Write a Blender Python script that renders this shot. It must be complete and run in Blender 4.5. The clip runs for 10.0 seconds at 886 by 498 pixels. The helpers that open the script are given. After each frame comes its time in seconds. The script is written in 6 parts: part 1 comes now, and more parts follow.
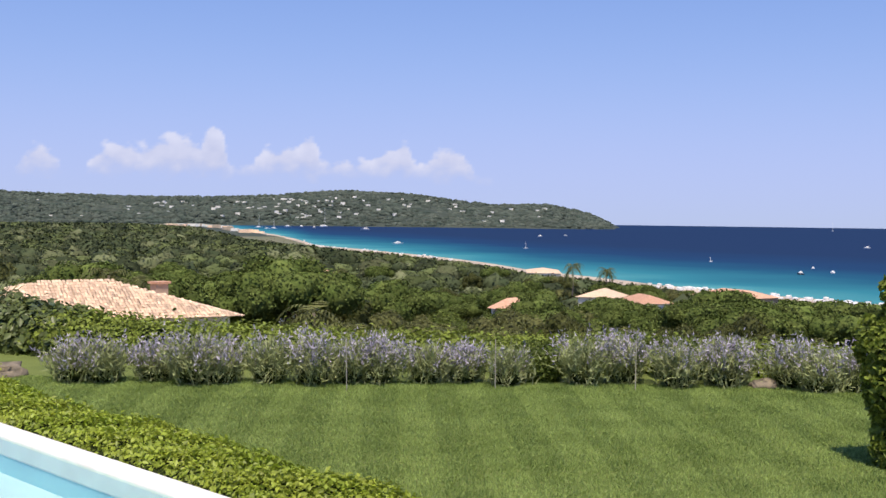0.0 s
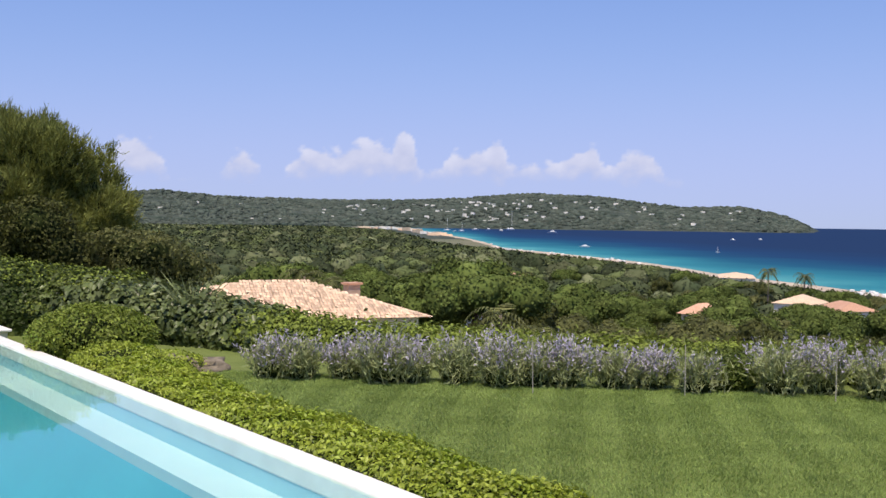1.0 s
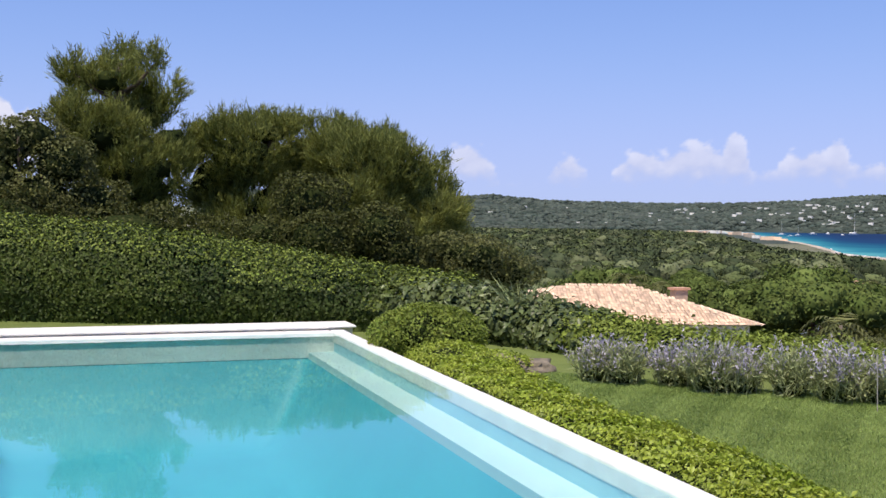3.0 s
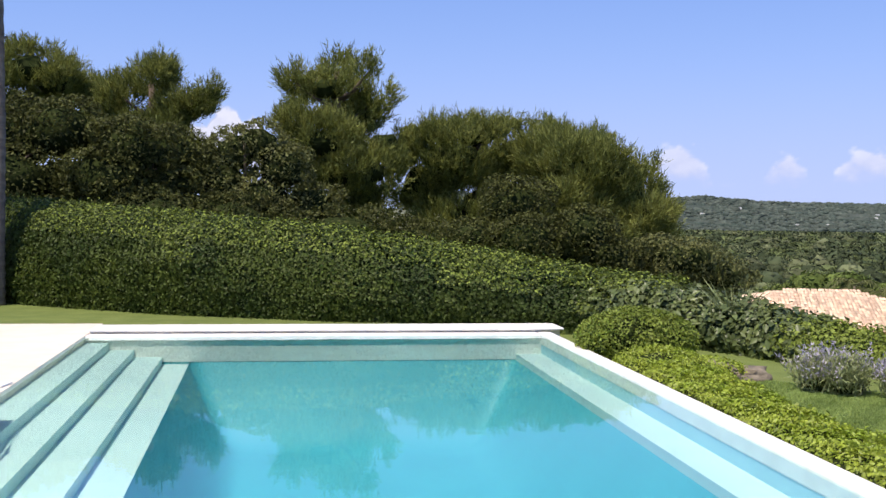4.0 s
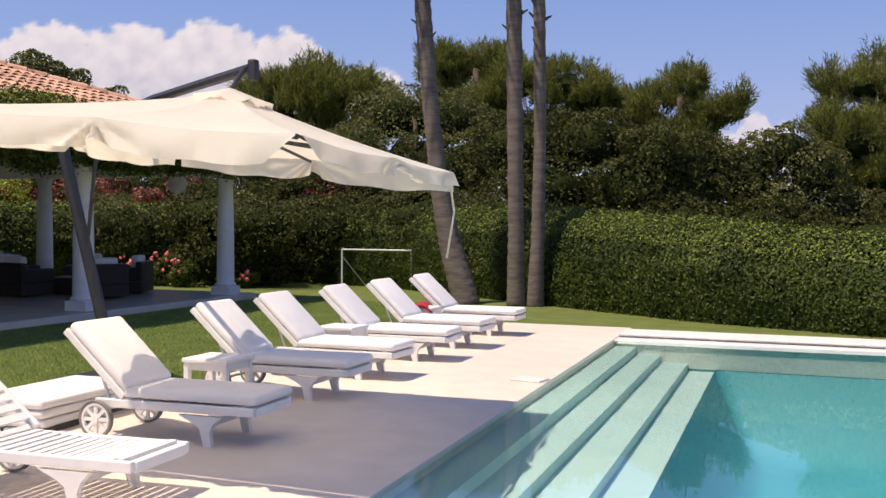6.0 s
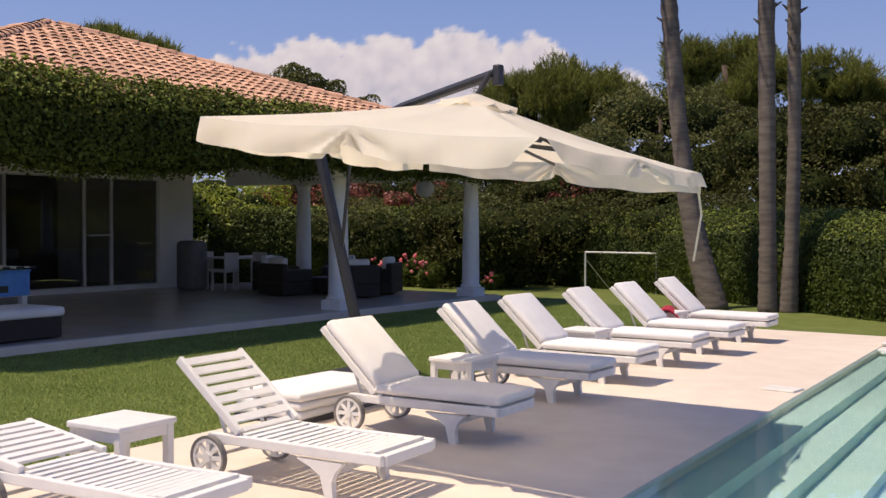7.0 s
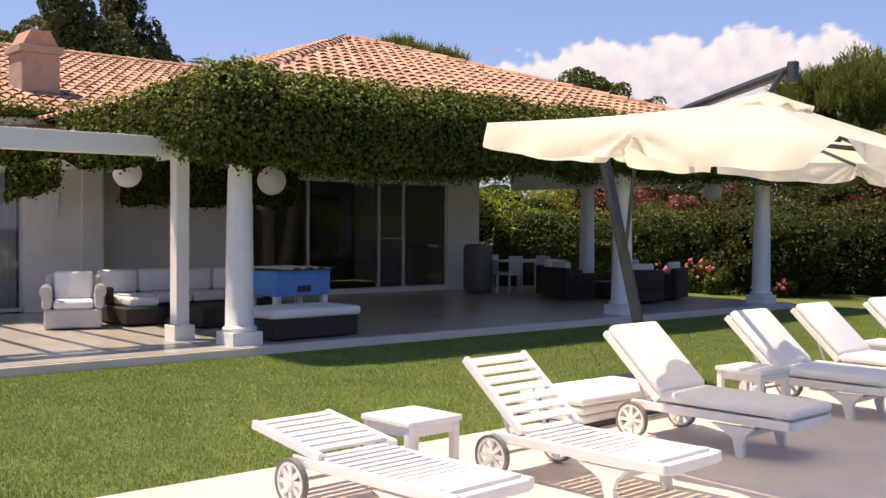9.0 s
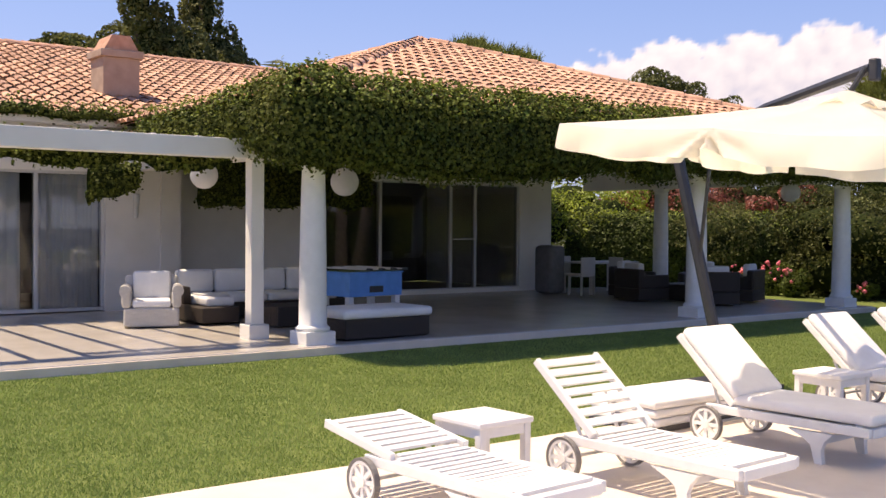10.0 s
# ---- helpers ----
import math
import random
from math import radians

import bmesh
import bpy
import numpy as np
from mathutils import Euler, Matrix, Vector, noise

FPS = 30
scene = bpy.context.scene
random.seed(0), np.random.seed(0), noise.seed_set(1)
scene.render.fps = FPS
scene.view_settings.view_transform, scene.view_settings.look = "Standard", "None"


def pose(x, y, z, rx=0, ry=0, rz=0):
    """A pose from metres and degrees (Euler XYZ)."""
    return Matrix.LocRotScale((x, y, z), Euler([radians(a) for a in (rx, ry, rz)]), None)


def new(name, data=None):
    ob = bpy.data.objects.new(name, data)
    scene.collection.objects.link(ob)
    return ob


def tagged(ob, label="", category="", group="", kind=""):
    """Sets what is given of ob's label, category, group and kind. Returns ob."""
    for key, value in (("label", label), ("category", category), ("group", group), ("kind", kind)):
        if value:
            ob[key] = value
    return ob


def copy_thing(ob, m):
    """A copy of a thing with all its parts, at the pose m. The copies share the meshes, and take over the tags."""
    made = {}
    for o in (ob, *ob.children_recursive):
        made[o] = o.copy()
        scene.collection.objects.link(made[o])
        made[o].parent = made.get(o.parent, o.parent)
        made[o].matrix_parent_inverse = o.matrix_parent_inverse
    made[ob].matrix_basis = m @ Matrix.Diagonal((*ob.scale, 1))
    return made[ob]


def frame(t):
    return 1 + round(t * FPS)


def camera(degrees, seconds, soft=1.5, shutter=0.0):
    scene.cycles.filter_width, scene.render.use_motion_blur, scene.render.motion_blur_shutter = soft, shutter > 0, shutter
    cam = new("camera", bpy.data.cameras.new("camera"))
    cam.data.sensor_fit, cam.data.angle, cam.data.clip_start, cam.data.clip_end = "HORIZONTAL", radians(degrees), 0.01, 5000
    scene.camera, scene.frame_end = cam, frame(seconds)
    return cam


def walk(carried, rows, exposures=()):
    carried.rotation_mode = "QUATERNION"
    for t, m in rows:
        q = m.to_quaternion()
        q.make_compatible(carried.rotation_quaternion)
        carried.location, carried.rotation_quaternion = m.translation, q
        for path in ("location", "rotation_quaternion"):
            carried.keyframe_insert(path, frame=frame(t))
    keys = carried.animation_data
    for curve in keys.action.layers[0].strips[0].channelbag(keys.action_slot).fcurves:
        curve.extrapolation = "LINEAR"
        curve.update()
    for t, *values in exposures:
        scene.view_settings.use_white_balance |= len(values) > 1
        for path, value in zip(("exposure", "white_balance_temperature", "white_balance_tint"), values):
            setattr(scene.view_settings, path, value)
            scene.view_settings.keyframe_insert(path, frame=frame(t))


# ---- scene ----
cam = camera(45.66, 10.0)
EYE = (0.0, 0.0, 1.65)
PATH = [
    (0.0, pose(*EYE, 88.28, -0.70, -46.52)),
    (0.5, pose(*EYE, 88.29, -0.72, -40.74)),
    (1.0, pose(*EYE, 88.32, -0.70, -36.37)),
    (1.5, pose(*EYE, 88.33, -0.73, -31.33)),
    (2.0, pose(*EYE, 88.37, -0.67, -25.98)),
    (2.2, pose(*EYE, 88.36, -0.66, -23.92)),
    (3.3, pose(*EYE, 88.33, -0.59, -16.70)),
    (3.5, pose(*EYE, 88.33, -0.58, -14.80)),
    (4.0, pose(*EYE, 88.33, -0.56, -7.49)),
    (4.5, pose(*EYE, 88.35, -0.41, 1.53)),
    (5.0, pose(*EYE, 88.40, -0.34, 7.85)),
    (5.5, pose(*EYE, 88.44, -0.36, 13.35)),
    (6.0, pose(*EYE, 88.50, -0.40, 20.61)),
    (6.2, pose(*EYE, 88.51, -0.39, 23.38)),
    (7.3, pose(*EYE, 88.59, -0.18, 36.80)),
    (7.5, pose(*EYE, 88.60, -0.17, 38.36)),
    (8.0, pose(*EYE, 88.65, -0.28, 41.93)),
    (8.5, pose(*EYE, 88.69, -0.30, 45.97)),
    (9.0, pose(*EYE, 88.71, -0.35, 49.13)),
    (9.5, pose(*EYE, 88.73, -0.35, 51.45)),
    (10.0, pose(*EYE, 88.74, -0.42, 53.03)),
]
walk(cam, PATH, [(0.0, 0.14, 6750, 10), (2.0, 0.06, 6700, 10), (3.5, 0.24, 6500, 10), (5.0, 0.32, 6900, 12), (6.0, 0.04, 7350, 14), (7.5, -0.18, 7500, 14), (8.5, 0.16, 7700, 13), (10.0, 0.44, 7900, 14)])

# ---- light: clear summer noon, high sun from the house side, behind the camera ----
TO_SUN = Vector((-0.30, -0.28, 0.91)).normalized()
world = bpy.data.worlds.new("sky")
scene.world = world
world.use_nodes = True
wn = world.node_tree.nodes
sky = wn.new("ShaderNodeTexSky")
sky.sky_type = 'NISHITA'
sky.sun_disc = False
sky.sun_elevation = math.asin(TO_SUN.z)
sky.sun_rotation = math.atan2(TO_SUN.x, TO_SUN.y)
sky.altitude, sky.air_density, sky.dust_density, sky.ozone_density = 60, 1.0, 0.0, 6.0
wn["Background"].inputs["Strength"].default_value = 0.14
tint = wn.new("ShaderNodeMix")
tint.data_type, tint.blend_type = 'RGBA', 'MULTIPLY'
tint.inputs["Factor"].default_value = 1.0
tint.inputs["B"].default_value = (0.90, 0.89, 1.21, 1)      # the clip's cool rendering of the sky
world.node_tree.links.new(sky.outputs[0], tint.inputs["A"])
split, join = wn.new("ShaderNodeSeparateXYZ"), wn.new("ShaderNodeCombineXYZ")
world.node_tree.links.new(tint.outputs["Result"], split.inputs[0])
for i_, limit_ in enumerate((3.2, 3.95, 7.0)):          # the sky pales to a lavender haze towards the horizon, never to white
    last = split.outputs[i_]
    chain = (('DIVIDE', limit_), ('POWER', 3.0), ('ADD', 1.0), ('POWER', -1 / 3.0))
    for op_, v_ in chain:
        nd = wn.new("ShaderNodeMath")
        nd.operation = op_
        nd.inputs[1].default_value = v_
        world.node_tree.links.new(last, nd.inputs[0])
        last = nd.outputs[0]
    nd = wn.new("ShaderNodeMath")
    nd.operation = 'MULTIPLY'
    world.node_tree.links.new(last, nd.inputs[0]), world.node_tree.links.new(split.outputs[i_], nd.inputs[1])
    world.node_tree.links.new(nd.outputs[0], join.inputs[i_])
world.node_tree.links.new(join.outputs[0], wn["Background"].inputs["Color"])
sun_data = bpy.data.lights.new("sun", 'SUN')
sun_data.energy, sun_data.angle, sun_data.color = 5.0, radians(0.53), (1.0, 0.90, 0.77)
sun = new("sun", sun_data)
sun.rotation_euler = TO_SUN.to_track_quat('Z', 'Y').to_euler()


# ---- materials ----
def material(name, colour, rough=0.6, colour2=None, scale=8.0, detail=6.0, metal=0.0, bump=0.0, bump_scale=40.0,
             through_light=0.0, island=0.0, random_object=0.0, stretch=(1, 1, 1), spec=0.5, lo=0.35, hi=0.65):
    m = bpy.data.materials.new(name)
    m.use_nodes = True
    n, k = m.node_tree.nodes, m.node_tree.links
    b = n["Principled BSDF"]
    b.inputs["Roughness"].default_value = rough
    b.inputs["Metallic"].default_value = metal
    b.inputs["Specular IOR Level"].default_value = spec
    co = n.new("ShaderNodeTexCoord")
    mp = n.new("ShaderNodeMapping")
    mp.inputs["Scale"].default_value = stretch
    geo = n.new("ShaderNodeNewGeometry")
    k.new(geo.outputs["Position"], mp.inputs["Vector"])
    tex = n.new("ShaderNodeTexNoise")
    tex.inputs["Scale"].default_value, tex.inputs["Detail"].default_value = scale, detail
    k.new(mp.outputs[0], tex.inputs["Vector"])
    ramp = n.new("ShaderNodeValToRGB")
    ramp.color_ramp.elements[0].position, ramp.color_ramp.elements[1].position = lo, hi
    c2 = colour2 or tuple(c * 0.8 for c in colour)
    ramp.color_ramp.elements[0].color, ramp.color_ramp.elements[1].color = (*colour, 1), (*c2, 1)
    k.new(tex.outputs["Fac"], ramp.inputs[0])
    out = ramp.outputs[0]
    # broad, faint unevenness
    big = n.new("ShaderNodeTexNoise")
    big.inputs["Scale"].default_value = scale * 0.13
    k.new(mp.outputs[0], big.inputs["Vector"])
    hsv = n.new("ShaderNodeHueSaturation")
    mr = n.new("ShaderNodeMapRange")
    mr.inputs["To Min"].default_value, mr.inputs["To Max"].default_value = 0.86, 1.14
    k.new(big.outputs["Fac"], mr.inputs["Value"])
    k.new(out, hsv.inputs["Color"])
    value = mr.outputs[0]
    for amount, source in ((island, geo.outputs["Random Per Island"]), (random_object, n.new("ShaderNodeObjectInfo").outputs["Random"])):
        if amount:
            m2 = n.new("ShaderNodeMapRange")
            m2.inputs["To Min"].default_value, m2.inputs["To Max"].default_value = 1 - amount, 1 + amount
            k.new(source, m2.inputs["Value"])
            mul = n.new("ShaderNodeMath")
            mul.operation = 'MULTIPLY'
            k.new(value, mul.inputs[0]), k.new(m2.outputs[0], mul.inputs[1])
            value = mul.outputs[0]
    k.new(value, hsv.inputs["Value"])
    k.new(hsv.outputs[0], b.inputs["Base Color"])
    if bump:
        bt = n.new("ShaderNodeTexNoise")
        bt.inputs["Scale"].default_value, bt.inputs["Detail"].default_value = bump_scale, 4
        k.new(mp.outputs[0], bt.inputs["Vector"])
        bn = n.new("ShaderNodeBump")
        bn.inputs["Strength"].default_value, bn.inputs["Distance"].default_value = bump, 0.02
        k.new(bt.outputs["Fac"], bn.inputs["Height"])
        k.new(bn.outputs[0], b.inputs["Normal"])
    if through_light:
        tr = n.new("ShaderNodeBsdfTranslucent")
        k.new(hsv.outputs[0], tr.inputs["Color"])
        mx = n.new("ShaderNodeMixShader")
        mx.inputs[0].default_value = through_light
        k.new(b.outputs[0], mx.inputs[1]), k.new(tr.outputs[0], mx.inputs[2])
        k.new(mx.outputs[0], n["Material Output"].inputs["Surface"])
    return m


def glass(name, tint, ior=1.33, ripple=0.0, ripple_scale=3.0, clear=1.0):
    """Clear pane or water: a tinted see-through body with a mirror gloss by Fresnel."""
    m = bpy.data.materials.new(name)
    m.use_nodes = True
    n, k = m.node_tree.nodes, m.node_tree.links
    n.remove(n["Principled BSDF"])
    tr = n.new("ShaderNodeBsdfTransparent")
    tr.inputs[0].default_value = (*tint, 1)
    gl = n.new("ShaderNodeBsdfGlossy")
    gl.inputs["Roughness"].default_value = 0.015
    gl.inputs["Color"].default_value = (clear, clear, clear, 1)
    fr = n.new("ShaderNodeFresnel")
    fr.inputs["IOR"].default_value = ior
    if ripple:
        geo = n.new("ShaderNodeNewGeometry")
        t = n.new("ShaderNodeTexNoise")
        t.inputs["Scale"].default_value, t.inputs["Detail"].default_value = ripple_scale, 3
        k.new(geo.outputs["Position"], t.inputs["Vector"])
        bn = n.new("ShaderNodeBump")
        bn.inputs["Strength"].default_value, bn.inputs["Distance"].default_value = ripple, 0.02
        k.new(t.outputs["Fac"], bn.inputs["Height"])
        k.new(bn.outputs[0], gl.inputs["Normal"]), k.new(bn.outputs[0], fr.inputs["Normal"])
    mx = n.new("ShaderNodeMixShader")
    k.new(fr.outputs[0], mx.inputs[0]), k.new(tr.outputs[0], mx.inputs[1]), k.new(gl.outputs[0], mx.inputs[2])
    k.new(mx.outputs[0], n["Material Output"].inputs["Surface"])
    return m


M_DECK = material("pale_stone_deck", (0.77, 0.67, 0.57), 0.55, (0.71, 0.61, 0.51), 3.0, bump=0.08)
M_COPING = material("white_coping_stone", (0.80, 0.78, 0.74), 0.5, (0.72, 0.70, 0.66), 6.0, bump=0.1)
M_STEP = material("pool_step_render", (0.53, 0.66, 0.65), 0.6, (0.49, 0.63, 0.62), 2.0)
M_POOLWALL = material("pool_wall_render", (0.34, 0.60, 0.68), 0.6, (0.30, 0.55, 0.63), 1.0)
M_POOL = material("pool_liner", (0.055, 0.36, 0.43), 0.6, (0.046, 0.32, 0.39), 0.6)
M_WATER = glass("pool_water", (0.80, 0.97, 0.97), 1.33, 0.05, 2.2)
M_GRASS = material("mown_grass", (0.15, 0.185, 0.05), 0.9, (0.115, 0.15, 0.038), 2.5, 8, bump=0.6, bump_scale=70, spec=0.2)
M_BLADE = material("grass_blades", (0.305, 0.395, 0.12), 0.8, (0.225, 0.305, 0.085), 1.6, through_light=0.3, island=0.22, spec=0.1)
M_EARTH = material("dry_scrub_ground", (0.10, 0.12, 0.05), 0.9, (0.16, 0.14, 0.08), 0.05, 8, bump=0.4, bump_scale=2)
M_HILL = material("far_wooded_hills", (0.045, 0.062, 0.05), 0.95, (0.085, 0.10, 0.08), 0.03, 10, spec=0.1, island=0.3)
M_LEAF = material("hedge_leaf", (0.085, 0.12, 0.02), 0.55, (0.135, 0.17, 0.032), 2.0, through_light=0.27, island=0.5, spec=0.25)
M_LEAF_DARK = material("laurel_leaf", (0.060, 0.068, 0.019), 0.6, (0.090, 0.098, 0.027), 2.0, through_light=0.3, island=0.5, spec=0.15)
M_LIME = material("lime_groundcover_leaf", (0.25, 0.33, 0.03), 0.5, (0.34, 0.40, 0.05), 2.5, through_light=0.35, island=0.35)
# near-black colour stands in for the shade deep among leaves
M_CORE = material("inner_foliage_shade", (0.020, 0.029, 0.009), 1.0, (0.030, 0.038, 0.013), 6.0, spec=0.02)
M_NEEDLE = material("pine_needles", (0.155, 0.180, 0.045), 0.6, (0.225, 0.240, 0.06), 0.8, through_light=0.35, island=0.5, spec=0.2)
M_OLIVE = material("olive_leaf", (0.115, 0.128, 0.042), 0.6, (0.158, 0.162, 0.055), 0.8, through_light=0.35, island=0.5, spec=0.2)
M_BARK = material("pine_bark", (0.13, 0.095, 0.07), 0.9, (0.07, 0.05, 0.04), 9.0, bump=0.6, bump_scale=25, stretch=(1, 1, 0.3))
M_PALM = material("palm_trunk_bark", (0.20, 0.165, 0.135), 0.9, (0.12, 0.095, 0.08), 5.0, bump=0.7, bump_scale=22, stretch=(0.6, 0.6, 3.0))
M_LAVENDER = material("russian_sage_flower", (0.40, 0.36, 0.46), 0.85, (0.50, 0.46, 0.55), 4.0, through_light=0.2, island=0.3)
M_SAGE = material("grey_green_stem_leaf", (0.27, 0.31, 0.125), 0.7, (0.33, 0.36, 0.17), 4.0, through_light=0.25, island=0.35)
M_WALL = material("white_render_wall", (0.82, 0.79, 0.73), 0.85, (0.77, 0.74, 0.68), 2.0, bump=0.15, bump_scale=60)
M_WHITE = material("white_paint", (0.80, 0.79, 0.77), 0.5, (0.75, 0.74, 0.72), 9.0, bump=0.05)
M_TERRACE = material("grey_terrace_stone", (0.53, 0.485, 0.43), 0.22, (0.465, 0.425, 0.375), 1.5, bump=0.03)
M_TILE = material("terracotta_tile", (0.62, 0.37, 0.25), 0.85, (0.50, 0.27, 0.17), 7.0, random_object=0.3, island=0.3, bump=0.3, bump_scale=30)
M_TILE_PALE = material("sunbleached_tile", (0.80, 0.585, 0.41), 0.9, (0.66, 0.45, 0.30), 5.0, island=0.3, bump=0.3)
M_FRAME = material("pale_window_frame", (0.62, 0.61, 0.58), 0.4, (0.58, 0.57, 0.54), 5.0)
# dark colour stands in for the shade of unlit rooms behind glass
M_DARKROOM = material("unlit_room_shade", (0.10, 0.09, 0.08), 0.9)
M_PANE = glass("window_glass", (0.72, 0.74, 0.73), 1.75)
M_CANVAS = material("cream_canvas", (0.94, 0.90, 0.82), 0.85, (0.90, 0.85, 0.76), 3.0, through_light=0.50, bump=0.1, bump_scale=200)
canvas_nodes, canvas_links = M_CANVAS.node_tree.nodes, M_CANVAS.node_tree.links
glow_side = canvas_nodes["Translucent BSDF"]
canvas_links.remove(glow_side.inputs["Color"].links[0])
glow_side.inputs["Color"].default_value = (0.98, 0.87, 0.66, 1)
M_GREYMETAL = material("dark_grey_metal", (0.045, 0.045, 0.05), 0.45, (0.06, 0.06, 0.062), 8.0, metal=0.3)
M_CUSHION = material("white_cushion_cloth", (0.82, 0.81, 0.80), 0.9, (0.77, 0.76, 0.75), 5.0, bump=0.25, bump_scale=14)
M_RATTAN = material("dark_brown_rattan", (0.030, 0.021, 0.017), 0.55, (0.05, 0.036, 0.028), 60.0, bump=0.6, bump_scale=90, stretch=(1, 1, 3))
M_WHITERATTAN = material("white_rattan", (0.68, 0.65, 0.60), 0.6, (0.55, 0.52, 0.48), 60.0, bump=0.6, bump_scale=90, stretch=(1, 1, 3))
M_BLUE = material("blue_table_football_panel", (0.10, 0.33, 0.78), 0.45, (0.08, 0.29, 0.70), 6.0)
M_GLOBE = material("white_paper_globe", (0.80, 0.79, 0.80), 0.7, (0.76, 0.75, 0.76), 9.0, through_light=0.4)
M_RED = material("red_towel", (0.45, 0.02, 0.05), 0.9, (0.35, 0.015, 0.04), 8.0, bump=0.3)
M_ROSE = material("rose_petals", (0.80, 0.14, 0.20), 0.6, (0.86, 0.34, 0.36), 9.0, through_light=0.2, island=0.3)
M_PHOTINIA = material("red_shrub_leaf", (0.27, 0.07, 0.05), 0.45, (0.34, 0.13, 0.08), 3.0, through_light=0.3, island=0.4)
M_ROCK = material("garden_boulder", (0.27, 0.225, 0.165), 0.95, (0.17, 0.145, 0.11), 7.0, bump=0.9, bump_scale=26, spec=0.1)
M_RUBBER = material("grey_rubber_tyre", (0.22, 0.21, 0.20), 0.8)
M_SAND = material("beach_sand", (0.50, 0.41, 0.31), 0.9, (0.36, 0.29, 0.22), 0.08)
M_BRONZE = material("rose_brown_render", (0.43, 0.33, 0.25), 0.9, (0.35, 0.265, 0.20), 4.0, bump=0.2)


# ---- mesh helpers ----
def mesh_of(name, bm):
    me = bpy.data.meshes.new(name)
    bm.normal_update()
    bm.to_mesh(me)
    bm.free()
    return me


def part(name, bm, mat, parent=None, label="", smooth=False):
    me = mesh_of(name, bm) if isinstance(bm, bmesh.types.BMesh) else bm
    if not me.materials:
        me.materials.append(mat)
    if smooth:
        me.polygons.foreach_set("use_smooth", [True] * len(me.polygons))
    ob = new(name, me)
    ob.parent = parent
    if label:
        tagged(ob, label)
    return ob


def thing(name, label, category, at=None, group="", kind=""):
    ob = new(name)
    ob.empty_display_size = 0.1
    if at is not None:
        ob.matrix_basis = at
    return tagged(ob, label, category, group, kind)


def raw(name, verts, faces, mat, smooth=False):
    me = bpy.data.meshes.new(name)
    verts = np.asarray(verts, dtype=np.float32)
    faces = np.asarray(faces, dtype=np.int32)
    n, w = faces.shape
    me.vertices.add(len(verts))
    me.vertices.foreach_set("co", verts.ravel())
    me.loops.add(n * w)
    me.loops.foreach_set("vertex_index", faces.ravel())
    me.polygons.add(n)
    me.polygons.foreach_set("loop_start", np.arange(0, n * w, w, dtype=np.int32))
    me.polygons.foreach_set("loop_total", np.full(n, w, dtype=np.int32))
    me.update(calc_edges=True)
    me.materials.append(mat)
    if smooth:
        me.polygons.foreach_set("use_smooth", [True] * n)
    return me


def box(bm, x0, x1, y0, y1, z0, z1, bevel=0.0, m=None, seg=2):
    r = bmesh.ops.create_cube(bm, size=1.0)
    vs = r["verts"]
    for v in vs:
        v.co = Vector((x0 + (v.co.x + .5) * (x1 - x0), y0 + (v.co.y + .5) * (y1 - y0), z0 + (v.co.z + .5) * (z1 - z0)))
    if bevel:
        es = list({e for v in vs for e in v.link_edges})
        r2 = bmesh.ops.bevel(bm, geom=es, offset=bevel, segments=seg, affect='EDGES', profile=0.5)
        vs = list({v for f in r2["faces"] for v in f.verts} | {v for v in vs if v.is_valid})
    if m is not None:
        bmesh.ops.transform(bm, matrix=m, verts=vs)
    return vs


def one_box(*a, **k):
    bm = bmesh.new()
    box(bm, *a, **k)
    return bm


def tube(bm, points, radii, sides=10, cap=True):
    """A round tube along points; radii one or a list."""
    points = [Vector(p) for p in points]
    if not hasattr(radii, "__len__"):
        radii = [radii] * len(points)
    rings = []
    for i, p in enumerate(points):
        d = (points[min(i + 1, len(points) - 1)] - points[max(i - 1, 0)]).normalized()
        a = d.cross(Vector((0, 0, 1)) if abs(d.z) < 0.95 else Vector((1, 0, 0))).normalized()
        b = d.cross(a)
        rings.append([bm.verts.new(p + radii[i] * (math.cos(t) * a + math.sin(t) * b)) for t in (2 * math.pi * j / sides for j in range(sides))])
    for r, s in zip(rings, rings[1:]):
        for j in range(sides):
            bm.faces.new((r[j], r[(j + 1) % sides], s[(j + 1) % sides], s[j]))
    if cap:
        bm.faces.new(rings[0][::-1]), bm.faces.new(rings[-1])
    bmesh.ops.recalc_face_normals(bm, faces=bm.faces[:])


def one_tube(*a, **k):
    bm = bmesh.new()
    tube(bm, *a, **k)
    return bm


def lathe(profile, sides=24):
    """A turned solid from (radius, height) pairs."""
    bm = bmesh.new()
    rings = [[bm.verts.new((r * math.cos(2 * math.pi * j / sides), r * math.sin(2 * math.pi * j / sides), z)) for j in range(sides)] for r, z in profile]
    for r, s in zip(rings, rings[1:]):
        for j in range(sides):
            bm.faces.new((r[j], r[(j + 1) % sides], s[(j + 1) % sides], s[j]))
    bm.faces.new(rings[0][::-1]), bm.faces.new(rings[-1])
    return bm


def prism(poly, z0, z1):
    """A slab over a plan polygon."""
    bm = bmesh.new()
    a = [bm.verts.new((x, y, z0)) for x, y in poly]
    b = [bm.verts.new((x, y, z1)) for x, y in poly]
    bm.faces.new(a[::-1]), bm.faces.new(b)
    for i in range(len(poly)):
        j = (i + 1) % len(poly)
        bm.faces.new((a[i], a[j], b[j], b[i]))
    bmesh.ops.recalc_face_normals(bm, faces=bm.faces[:])
    return bm


def unit(v):
    return v / np.maximum(np.linalg.norm(v, axis=1, keepdims=True), 1e-9)


